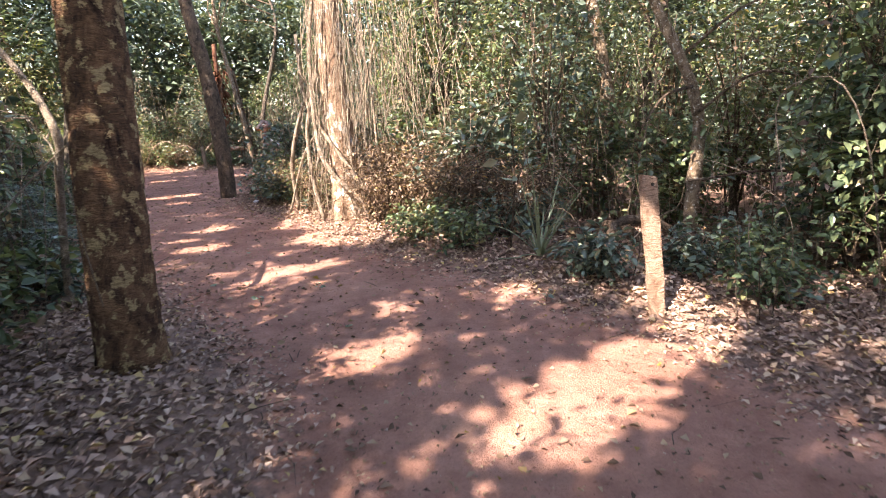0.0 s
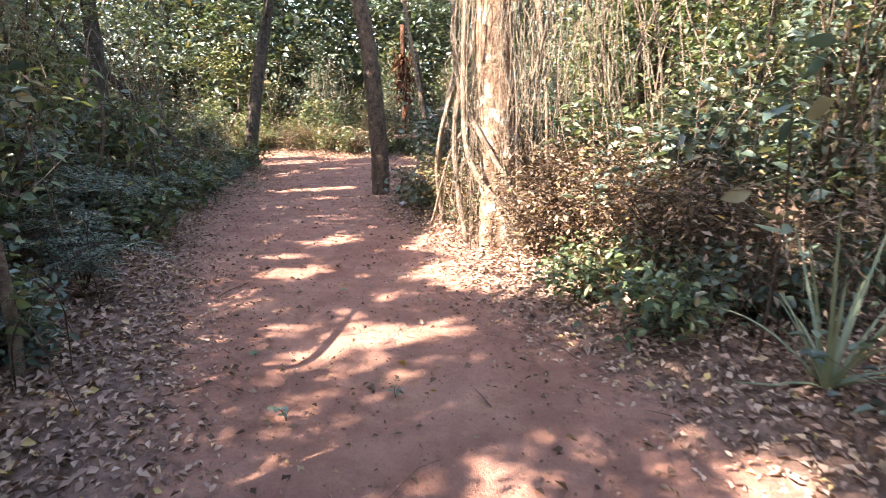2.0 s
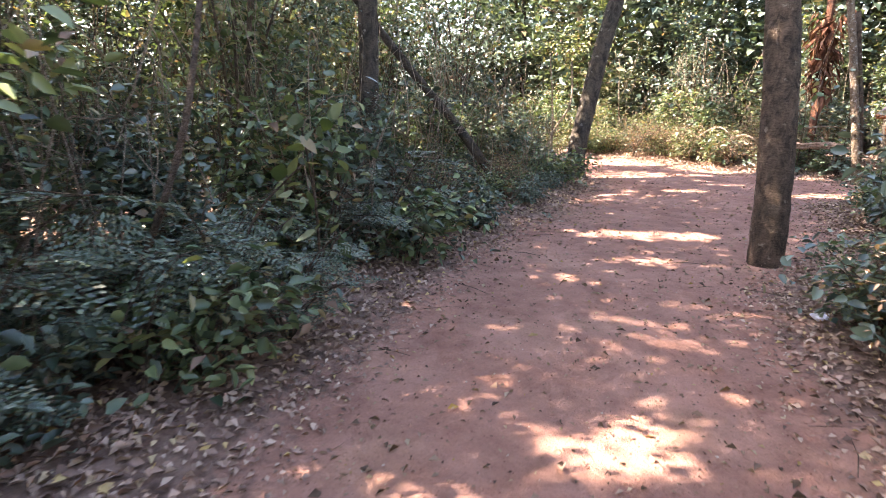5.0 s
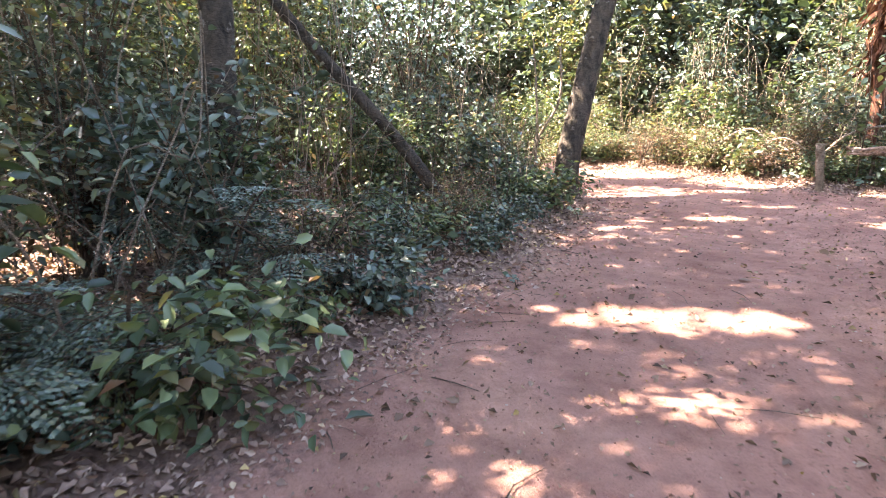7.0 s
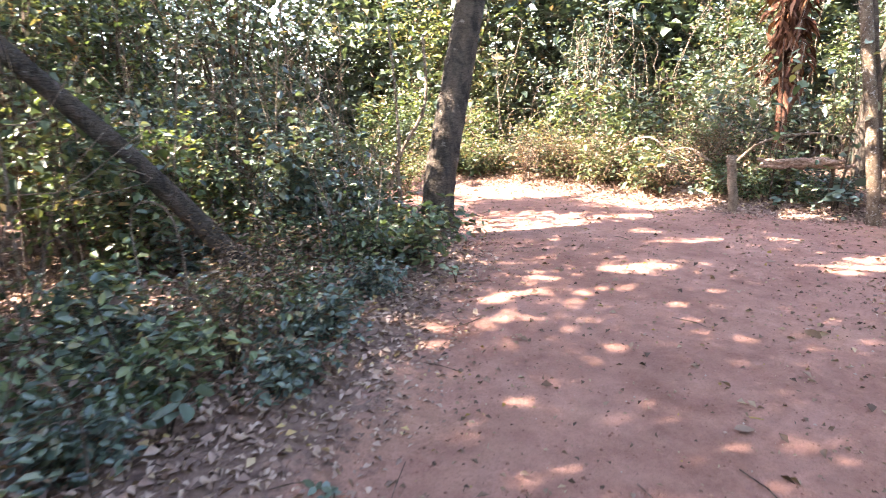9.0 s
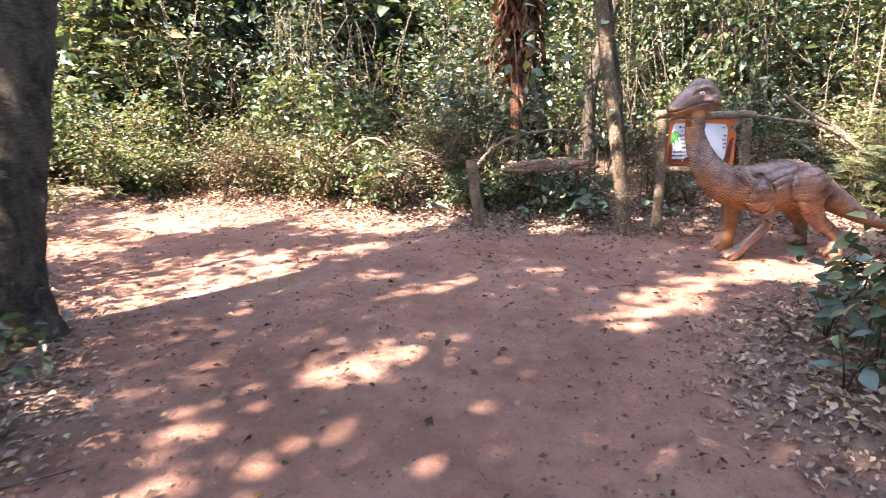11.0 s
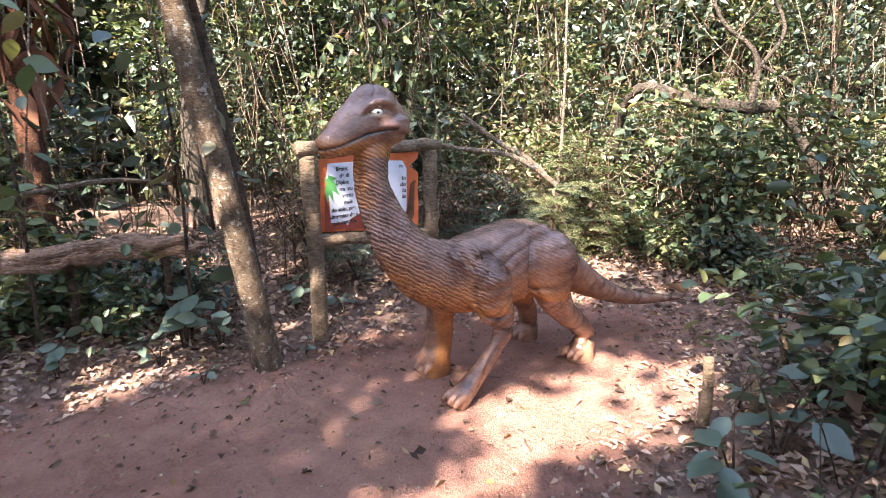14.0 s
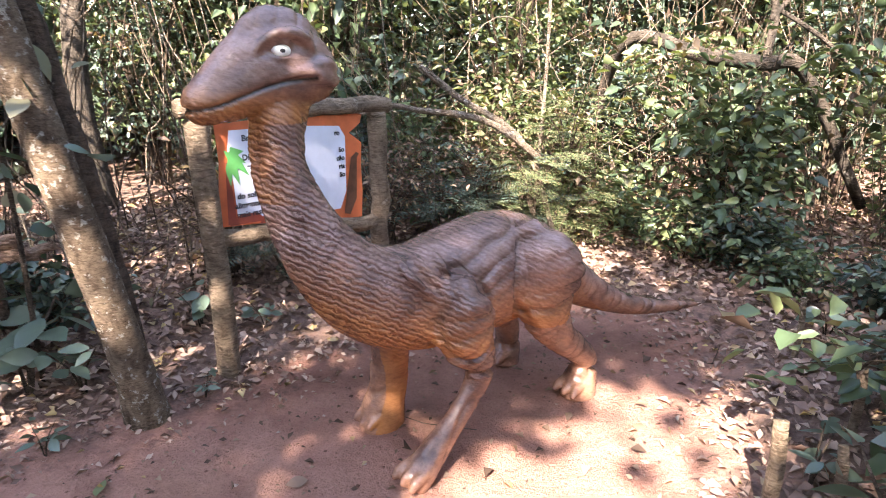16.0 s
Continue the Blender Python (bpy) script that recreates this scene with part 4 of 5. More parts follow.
    # claws and toes
    for cx, cy in ((0.53, 0.21), (0.43, -0.18), (-0.38, 0.225), (-0.35, -0.2)):
        for k in (-1, 0, 1):
            bits.append(sweep(smooth_rows([(cx - 0.03, cy + k * 0.04, 0.04, 0.025, 0.025), (cx + 0.02, cy + k * 0.045, 0.03, 0.022, 0.024), (cx + 0.055, cy + k * 0.05, 0.005, 0.012, 0.012)], 6), 8))
    # folds of skin over the shoulder and flank
    for k in range(6):
        x0 = 0.50 - k * 0.075
        bits.append(sweep(smooth_rows([(x0 - 0.02, 0.06, 0.80 - 0.004 * k, 0.01, 0.01), (x0 - 0.02, 0.135, 0.75, 0.02, 0.016), (x0 - 0.07, 0.188 - 0.006 * abs(k - 3), 0.68, 0.02, 0.017), (x0 - 0.15, 0.185 - 0.006 * abs(k - 3), 0.60, 0.008, 0.008)], 10), 8))
    V, F, o = [], [], 0
    for v, f in bits:
        V.append(v)
        F += [tuple(i + o for i in q) for q in f]
        o += len(v)
    me = bpy.data.meshes.new("raw")
    me.from_pydata(np.concatenate(V).tolist(), [], F)
    tmp = bpy.data.objects.new("raw", me)
    scene.collection.objects.link(tmp)
    rm = tmp.modifiers.new("r", "REMESH")
    rm.mode, rm.voxel_size, rm.use_smooth_shade = "VOXEL", 0.0068, True
    sm = tmp.modifiers.new("s", "SMOOTH")
    sm.factor, sm.iterations = 0.5, 4
    bpy.context.view_layer.update()
    skin = bpy.data.meshes.new_from_object(tmp.evaluated_get(bpy.context.evaluated_depsgraph_get()))
    bpy.data.objects.remove(tmp)
    nv = len(skin.vertices)
    co = np.empty(nv * 3)
    no = np.empty(nv * 3)
    skin.vertices.foreach_get("co", co)
    skin.vertices.foreach_get("normal", no)
    co, no = co.reshape(-1, 3), no.reshape(-1, 3)
    # carve the mouth line and shallow wrinkles
    depth = np.zeros(nv)
    mz = 1.375 - 0.25 * (co[:, 0] - 0.68) + 0.008 * np.sin((co[:, 0] - 0.7) * 18)
    mouth = (co[:, 0] > 0.66) & (co[:, 2] > 1.2)
    depth += np.where(mouth, 0.012 * np.exp(-((co[:, 2] - mz) / 0.008) ** 2), 0)
    neck = np.clip((co[:, 0] - 0.3) / 0.2, 0, 1) * np.clip((1.32 - co[:, 2]) / 0.1, 0, 1) * (co[:, 2] > 0.45)
    X, Y, Z = co.T

    def creases(phase, sharp=0.4):
        return np.exp(-(np.sin(phase) / sharp) ** 2)

    w = creases(85 * (Z * 0.8 + X * 0.55) + 2.6 * np.sin(24 * Y + 15 * Z) + 2.0 * np.sin(41 * X + 17 * Z) + 1.2 * np.sin(60 * Y - 33 * Z), 0.45) * (0.55 + 0.45 * np.sin(19 * Z + 27 * Y + 13 * X))
    depth += 0.0035 * neck * w
    # long folds along the neck's side and over the flank
    depth += 0.007 * neck * creases(16 * (X - 0.55) - 10 * (Z - 0.9) + 14 * Y, 0.3)
    flank = np.clip((0.5 - X) / 0.12, 0, 1) * (Z > 0.3) * np.clip((X + 0.55) / 0.1, 0, 1)
    body = flank * (Z > 0.48)
    f1 = creases(0.5 * (26 * X + 92 * Z + 1.6 * np.sin(9 * Z + 11 * X) + 0.8 * np.sin(23 * X - 5 * Z)), 0.6) * (0.65 + 0.35 * np.sin(13 * X + 8 * Z))
    depth += 0.012 * body * f1
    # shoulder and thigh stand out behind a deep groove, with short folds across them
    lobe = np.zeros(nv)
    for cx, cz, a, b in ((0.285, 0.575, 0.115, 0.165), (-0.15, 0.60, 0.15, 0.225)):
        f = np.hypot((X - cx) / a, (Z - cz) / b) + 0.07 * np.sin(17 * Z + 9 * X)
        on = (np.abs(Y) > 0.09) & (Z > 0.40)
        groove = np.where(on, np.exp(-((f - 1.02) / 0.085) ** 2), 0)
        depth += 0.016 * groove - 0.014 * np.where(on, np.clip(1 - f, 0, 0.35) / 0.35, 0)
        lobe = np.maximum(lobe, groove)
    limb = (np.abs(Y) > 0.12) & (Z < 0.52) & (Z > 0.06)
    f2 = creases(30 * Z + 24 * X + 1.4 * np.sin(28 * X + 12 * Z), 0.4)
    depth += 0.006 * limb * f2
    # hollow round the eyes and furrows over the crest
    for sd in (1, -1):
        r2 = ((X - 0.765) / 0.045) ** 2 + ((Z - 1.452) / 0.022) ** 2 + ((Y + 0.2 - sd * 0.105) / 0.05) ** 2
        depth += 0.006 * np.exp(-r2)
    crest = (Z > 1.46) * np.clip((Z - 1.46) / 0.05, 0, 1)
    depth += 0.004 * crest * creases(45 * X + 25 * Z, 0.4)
    # how strongly the carved folds and grooves are shaded in the skin colour
    furrow_shade = np.clip(0.3 * lobe + 0.28 * body * f1 + 0.25 * limb * f2 + 0.35 * neck * w + 0.3 * crest * creases(45 * X + 25 * Z, 0.4), 0, 0.85)
    co -= no * depth[:, None]
    skin.vertices.foreach_set("co", co.ravel())
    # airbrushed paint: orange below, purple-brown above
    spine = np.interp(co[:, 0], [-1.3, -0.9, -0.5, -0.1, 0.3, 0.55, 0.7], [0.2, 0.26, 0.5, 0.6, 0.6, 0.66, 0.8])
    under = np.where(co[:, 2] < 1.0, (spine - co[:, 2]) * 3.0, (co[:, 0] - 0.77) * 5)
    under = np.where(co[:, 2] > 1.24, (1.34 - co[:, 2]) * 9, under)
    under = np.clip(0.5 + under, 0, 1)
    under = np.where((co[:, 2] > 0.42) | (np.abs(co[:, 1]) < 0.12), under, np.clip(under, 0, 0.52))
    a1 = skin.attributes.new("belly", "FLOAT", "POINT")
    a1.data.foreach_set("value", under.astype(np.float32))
    # weight of the fine wrinkles, for their bump and their darkened hollows
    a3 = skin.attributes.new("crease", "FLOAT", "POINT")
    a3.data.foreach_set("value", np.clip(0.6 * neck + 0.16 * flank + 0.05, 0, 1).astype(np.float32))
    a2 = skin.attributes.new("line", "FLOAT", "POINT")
    a2.data.foreach_set("value", np.clip(np.where(mouth, np.exp(-((co[:, 2] - mz) / 0.006) ** 2), furrow_shade), 0, 1).astype(np.float32))
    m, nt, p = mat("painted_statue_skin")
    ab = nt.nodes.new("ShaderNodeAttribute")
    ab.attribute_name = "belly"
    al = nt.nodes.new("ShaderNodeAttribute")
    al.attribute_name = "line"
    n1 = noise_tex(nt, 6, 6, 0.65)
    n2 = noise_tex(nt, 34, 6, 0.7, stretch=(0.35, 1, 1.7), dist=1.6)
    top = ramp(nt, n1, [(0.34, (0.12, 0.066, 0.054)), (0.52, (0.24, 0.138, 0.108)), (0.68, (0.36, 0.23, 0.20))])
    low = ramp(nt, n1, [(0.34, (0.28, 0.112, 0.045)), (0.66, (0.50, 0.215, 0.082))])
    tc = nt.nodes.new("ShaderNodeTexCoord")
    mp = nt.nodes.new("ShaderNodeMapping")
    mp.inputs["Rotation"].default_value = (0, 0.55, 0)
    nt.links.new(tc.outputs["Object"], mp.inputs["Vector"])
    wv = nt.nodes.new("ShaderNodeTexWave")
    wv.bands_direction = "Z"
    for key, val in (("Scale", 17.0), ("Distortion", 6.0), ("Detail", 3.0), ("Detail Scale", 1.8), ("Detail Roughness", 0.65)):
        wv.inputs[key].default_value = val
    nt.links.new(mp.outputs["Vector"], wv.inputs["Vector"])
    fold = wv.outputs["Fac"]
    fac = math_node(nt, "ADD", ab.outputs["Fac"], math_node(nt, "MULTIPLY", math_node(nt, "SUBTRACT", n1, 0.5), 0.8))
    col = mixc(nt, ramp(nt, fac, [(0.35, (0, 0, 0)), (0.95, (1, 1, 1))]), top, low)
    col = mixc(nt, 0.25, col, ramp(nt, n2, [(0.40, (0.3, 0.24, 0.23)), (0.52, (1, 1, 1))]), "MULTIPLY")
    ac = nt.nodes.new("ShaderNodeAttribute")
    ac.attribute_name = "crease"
    # wrinkle hollows are shaded in the colour too, on top of the bump
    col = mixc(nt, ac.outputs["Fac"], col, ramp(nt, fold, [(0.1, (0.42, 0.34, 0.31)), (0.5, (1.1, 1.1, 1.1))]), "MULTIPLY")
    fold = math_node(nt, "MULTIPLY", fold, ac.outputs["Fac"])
    # shade of the mouth slit and carved grooves, put into the colour
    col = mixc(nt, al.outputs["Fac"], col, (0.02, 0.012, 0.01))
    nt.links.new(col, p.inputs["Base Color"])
    p.inputs["Roughness"].default_value = 0.27
    p.inputs["Specular IOR Level"].default_value = 0.6
    bump(nt, p, math_node(nt, "ADD", fold, math_node(nt, "MULTIPLY", n2, 0.14)), 0.75, 0.012)
    bm = bmesh.new()
    bm.from_mesh(skin)
    for f in bm.faces:
        f.smooth = True
    for sd in (1, -1):
        for r, off, idx in ((0.0245, 0.0, 1), (0.0075, 0.0172, 2)):
            res = bmesh.ops.create_uvsphere(bm, u_segments=20, v_segments=12, radius=r)
            bmesh.ops.scale(bm, vec=(1.25, 0.8, 0.85), verts=res["verts"])
            bmesh.ops.translate(bm, vec=(0.765 + 0.2 * off, -0.2 + sd * (0.100 + off * 0.95), 1.452), verts=res["verts"])
            for f in {f for v in res["verts"] for f in v.link_faces}:
                f.material_index = idx
                f.smooth = True
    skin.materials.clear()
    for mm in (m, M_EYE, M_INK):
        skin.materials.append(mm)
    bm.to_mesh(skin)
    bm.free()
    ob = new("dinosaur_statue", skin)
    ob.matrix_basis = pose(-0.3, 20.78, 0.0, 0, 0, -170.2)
    return tagged(ob, "long-necked dinosaur statue painted brown with an orange belly", "statue")


M_EYE = plain("eye_white", (0.8, 0.8, 0.74), 0.25, 0.1)
statue()


# ---------------------------------------------------------------- single plants and wood
def stick(name, label, category, pts, mats, seed=1, sides=10, n=18, rough=0.05, part_name="stem", parent=None):
    """One bent stem as a thing with its stem as a part."""
    x, y, z = pts[0][:3]
    root = parent or empty(name, label, category, pose(x, y, z))
    o = np.array([x, y, z, 0]) if parent is None else np.zeros(4)
    V, F = tubes([spline([tuple(np.array(p) - o) for p in pts], n)], sides, rough, seed)
    mesh_ob(part_name, V, F, mats, root, smooth=True)
    return root


def leaves_on(root, at, n, spread, size, material, seed, ratio=0.6, name="foliage", full=True, down=0.3):
    rs = np.random.RandomState(seed)
    at = np.array(at, float)
    pos = at[rs.randint(0, len(at), n)] + rs.normal(0, spread, (n, 3))
    way = rs.normal(0, 1, (n, 3)) * [1, 1, 0.4] - [0, 0, down]
    V, F = leaf_geo(pos, way, rs.uniform(0.7, 1.3, n) * size, ratio, rs, full=full, fold=0.15)
    return mesh_ob(name, V, F, material, root)


# leaning dead trunk in the shaded bank
stick("leaning_trunk", "dark dead tree trunk leaning over the shaded shrubs", "tree trunk",
      [(-5.9, 15.7, 0.1, 0.085), (-6.35, 15.1, 1.1, 0.075), (-6.8, 14.45, 2.0, 0.065), (-7.3, 13.7, 3.1, 0.055), (-7.6, 13.2, 3.9, 0.04)], M_BARK_C, 31, part_name="trunk")
# companion stem beside the lichen tree
r = stick("climbing_stem", "rough dark woody vine climbing beside the thin tree", "vine",
          [(-1.52, 21.53, 0.02, 0.045), (-1.56, 21.53, 0.6, 0.042), (-1.65, 21.5, 1.3, 0.044), (-1.77, 21.49, 2.0, 0.045), (-1.97, 21.5, 3.2, 0.04)], M_BARK_B, 32, sides=12, n=30, rough=0.16)
leaves_on(r, [(-0.25 + 0.02 * i, -0.1, 0.9 + 0.1 * i) for i in range(14)], 26, 0.11, 0.10, M_DEEP, 33, 0.8)
# white-barked sapling and its neighbours on the shaded side
r = stick("sapling", "pale crooked sapling at the shaded trail edge", "sapling", [(-1.3, 5.9, 0.05, 0.035), (-1.28, 5.9, 0.5, 0.032), (-1.17, 5.76, 1.15, 0.03), (-1.11, 5.7, 1.47, 0.03), (-1.38, 6.0, 1.87, 0.026), (-1.8, 6.2, 2.4, 0.02)], M_PALE, 34, rough=0.08)
# sapling behind the stake
r = stick("sapling", "grey crooked sapling trunk behind the wooden stake", "sapling",
          [(4.55, 6.2, 0.1, 0.085), (4.6, 6.3, 0.6, 0.075), (4.7, 6.4, 1.15, 0.068), (4.72, 6.5, 1.6, 0.06), (4.56, 6.6, 2.1, 0.055), (4.3, 6.8, 2.75, 0.05), (4.0, 7.0, 3.8, 0.04)], M_BARK_D, 35, rough=0.12, n=30)
for k, (a, b, c) in enumerate([((0.1, 0.25, 1.4), (0.5, -0.1, 1.8), (0.9, -0.3, 1.75)), ((0.1, 0.3, 1.7), (-0.4, 0.0, 1.6), (-0.8, -0.3, 1.3)), ((0, 0.4, 2.0), (0.6, 0.2, 2.5), (1.2, 0.1, 2.6))]):
    V, F = tubes([spline([(*a, 0.02), (*b, 0.014), (*c, 0.006)], 8)], 6, 0.05, k)
    mesh_ob("branch", V, F, M_TWIG, r, smooth=True)
# arching root by the shrubs
stick("arching_root", "gnarled brown root arching out of the leaf litter", "root", [(3.5, 6.0, 0.1, 0.05), (3.6, 6.1, 0.4, 0.045), (3.85, 6.2, 0.48, 0.045), (4.2, 6.1, 0.4, 0.04), (4.4, 5.9, 0.1, 0.04)], M_BARK_B, 36, rough=0.12)
stick("gnarled_stump", "gnarled grey root stump in the litter", "stump", [(3.95, 5.55, 0.05, 0.07), (3.93, 5.5, 0.25, 0.05), (3.88, 5.5, 0.42, 0.02)], M_BARK_D, 37, rough=0.16)
stick("arching_root", "dark gnarled root on the bank", "root", [(3.65, 6.9, 0.3, 0.04), (3.9, 6.6, 0.35, 0.05), (4.15, 6.5, 0.2, 0.06)], M_BARK_B, 38, rough=0.12)


def strap_plant():
    """Rosette of long narrow strap leaves, the outer ones bent to the ground."""
    x, y = 2.93, 6.33
    root = empty("strap_leaf_plant", "grey-green rosette plant with long narrow strap leaves", "plant", pose(x, y, ground_z(x, y)))
    rs = np.random.RandomState(61)
    m = leaf_mat("strap_leaf", [(0, (0.10, 0.13, 0.085)), (0.6, (0.19, 0.22, 0.14)), (1, (0.30, 0.27, 0.18))], 0.2, 0.4)
    for i in range(26):
        a = i * 2.4
        L = rs.uniform(0.5, 1.25)
        up = rs.uniform(0.15, 1.0) if i % 2 else rs.uniform(0.75, 1.0)
        V, F = [], []
        n = 8
        for k in range(n + 1):
            t = k / n
            r = L * (t * (1 - up * 0.75)) + 0.02
            z = L * (up * t - (1.05 - up) * 0.75 * t * t) + 0.02
            w = 0.013 * (1 - t) ** 0.6 + 0.001
            c, s = math.cos(a), math.sin(a)
            V += [(c * r - s * w, s * r + c * w, max(z, 0.01) + 0.008), (c * r, s * r, max(z, 0.01)), (c * r + s * w, s * r - c * w, max(z, 0.01) + 0.008)]
            if k:
                o = (k - 1) * 3
                F += [(o, o + 1, o + 4, o + 3), (o + 1, o + 2, o + 5, o + 4)]
        mesh_ob("strap_leaf", V, F, m, root)


strap_plant()


# ---------------------------------------------------------------- vines on the sunlit tree
def hanging_vines():
    rs = np.random.RandomState(71)
    paths = []
    for i in range(190):
        a = rs.uniform(0, 6.28)
        r = rs.uniform(0.2, 0.42) if i % 3 == 0 else rs.uniform(0.3, 1.3)
        x, y = 1.1 + math.cos(a) * r * (1.0 if math.cos(a) < 0 else 1.25), 9.75 + math.sin(a) * r * 0.8
        if outside(np.array([[x, y]]))[0] < 0.12:
            continue
        z0, z1 = ground_z(x, y) + (0.0 if i % 2 else rs.uniform(0.3, 1.4)), rs.uniform(2.6, 4.4)
        w = 0.05 if i % 3 else 0.14
        rad = rs.uniform(0.002, 0.006)
        q = [(x + rs.normal(0, w) + (1.0 - x) * 0.3 * t, y + rs.normal(0, w), z0 + (z1 - z0) * t, rad) for t in (0, 0.2, 0.45, 0.7, 1)]
        paths.append(spline(q, 14))
    V, F = tubes(paths, 5, 0)
    return tagged(mesh_ob("hanging_vines", V, F, M_PALE, smooth=True), "pale dry vines hanging round the sunlit trunk", "vines", kind="stuff")


hanging_vines()
for k, pts in enumerate([
    [(0.35, 10.7, 0.1, 0.022), (0.3, 10.5, 0.8, 0.022), (0.45, 10.2, 1.5, 0.02), (0.8, 9.95, 2.4, 0.02), (0.9, 9.9, 3.6, 0.018)],
    [(0.75, 9.75, 0.05, 0.02), (0.62, 9.85, 0.7, 0.02), (0.6, 9.9, 1.5, 0.018), (0.85, 9.9, 2.6, 0.016), (0.9, 9.9, 3.8, 0.015)],
    [(1.45, 9.1, 0.05, 0.02), (1.25, 9.2, 0.45, 0.02), (0.9, 9.4, 0.8, 0.02), (0.72, 9.6, 1.3, 0.018), (0.7, 9.8, 2.6, 0.018), (0.85, 9.9, 3.6, 0.016)],
    [(1.8, 8.8, 0.05, 0.018), (1.5, 9.1, 0.4, 0.017), (1.0, 9.4, 1.1, 0.016), (0.6, 10.0, 1.8, 0.016), (0.5, 10.3, 2.8, 0.015)],
    [(1.7, 9.5, 0.1, 0.016), (1.6, 9.5, 1.0, 0.015), (1.5, 9.6, 2.2, 0.014), (1.2, 9.8, 3.6, 0.012)],
    [(0.2, 10.6, 0.05, 0.016), (0.6, 10.1, 1.2, 0.015), (1.3, 9.6, 1.6, 0.014), (1.6, 9.4, 2.6, 0.012)]]):
    stick("woody_vine", "pale bent woody vine leaning on the sunlit tree", "vine", [(x, y, z, r * (1.6 if k < 4 else 1.2)) for x, y, z, r in pts], M_PALE, 80 + k, 9, 26, 0.07)
for k, (x, y, s) in enumerate([(1.45, 9.25, 0.75), (1.75, 9.05, 0.85), (2.05, 8.75, 0.9), (2.35, 8.35, 0.95), (2.7, 8.0, 1.0), (1.55, 8.95, 0.8), (2.2, 8.5, 1.1), (2.5, 8.0, 1.0), (1.9, 8.9, 1.1), (2.9, 7.3, 1.1), (1.7, 9.7, 1.1), (2.2, 9.4, 1.25), (2.8, 8.8, 1.3), (0.75, 10.4, 0.7), (0.55, 10.9, 0.8), (1.2, 10.2, 1.0), (3.1, 7.5, 0.9),
                               (-4.2, 22.3, 0.8), (-3.7, 22.6, 1.0), (-4.9, 22.8, 0.9), (-5.8, 23.0, 0.8), (-2.9, 22.5, 0.7), (-6.8, 23.0, 0.9), (-5.6, 15.4, 0.7), (-5.0, 14.6, 0.6), (-4.6, 12.6, 0.8), (0.2, 22.6, 0.8), (-0.9, 22.6, 0.9), (1.0, 22.6, 0.8)]):
    SCRUB[k % 2].put(turned(x, y, s, 67 * k))
for k, (x, y, s) in enumerate([(0.35, 11.4, 0.8), (-0.1, 12.1, 0.7), (0.9, 11.0, 0.9), (-4.4, 22.6, 0.9), (-5.4, 22.8, 1.0), (-6.4, 23.2, 1.1), (-7.6, 23.3, 1.0), (-3.3, 22.9, 1.0), (-8.2, 21.0, 0.9), (-8.8, 23.6, 1.3), (1.6, 22.4, 0.9), (2.2, 22.8, 1.1), (2.6, 23.4, 1.4), (1.3, 23.0, 1.2),
                               (-7.2, 18.0, 0.8), (-7.9, 18.8, 0.9), (0.7, 11.9, 1.1)]):
    SUNNY[k % 2].put(turned(x, y, s, 53 * k))


# ---------------------------------------------------------------- feathery bushes and broad-leaved seedlings
def feathery(seed, tall, n_fronds, material):
    """Bush with twice-divided feathery leaves in flat layers."""
    rs = np.random.RandomState(seed)
    root = empty("feathery_bush", "bush with flat feathery dark green fronds", "bush")
    stems, pos, way, size = [], [], [], []
    for i in range(6):
        a = rs.uniform(0, 6.28)
        e = np.array([math.cos(a) * 0.45, math.sin(a) * 0.45, tall * rs.uniform(0.5, 1)])
        stems.append(spline([(0, 0, -0.05, 0.012), (*(e * [0.4, 0.4, 0.65]), 0.008), (*e, 0.004)], 7))
    for i in range(n_fronds):
        st = stems[rs.randint(6)][rs.randint(2, 7)][:3]
        a = rs.uniform(0, 6.28)
        d = np.array([math.cos(a), math.sin(a), rs.uniform(-0.35, 0.15)])
        L = rs.uniform(0.28, 0.45)
        stems.append(spline([(*st, 0.003), (*(st + d * L * 0.5 + [0, 0, 0.03]), 0.002), (*(st + d * L - [0, 0, 0.03]), 0.001)], 4))
        side = np.array([-d[1], d[0], 0])
        for t in np.linspace(0.12, 1, 12):
            for s in (-1, 1):
                pl = 0.13 * math.sin(math.pi * min(t + 0.15, 1) * 0.9) + 0.02
                o = st + d * L * t + [0, 0, 0.03 * math.sin(3.1 * t) - 0.02 * t]
                w = side * s * 0.9 + d * 0.45
                for u in np.linspace(0.1, 1, 7):
                    pos.append(o + w * pl * u)
                    way.append(w * 0.3 + d * 0.9 + rs.normal(0, 0.1, 3))
                    size.append(0.026)
    V, F = tubes(stems, 4)
    mesh_ob("branchwork", V, F, M_TWIG, root)
    V, F = leaf_geo(np.array(pos), np.array(way), np.array(size), 0.5, np.random.RandomState(seed + 1), fold=0.05)
    mesh_ob("foliage", V, F, material, root)
    return root


FEATHER = [Kind(lambda i=i: feathery(600 + i, 0.9, 30, M_DEEP)) for i in range(2)]
FEATHER_SUN = [Kind(lambda: tagged(feathery(610, 0.9, 26, M_YELLOW), "sunlit bush with pale green feathery fronds"))]
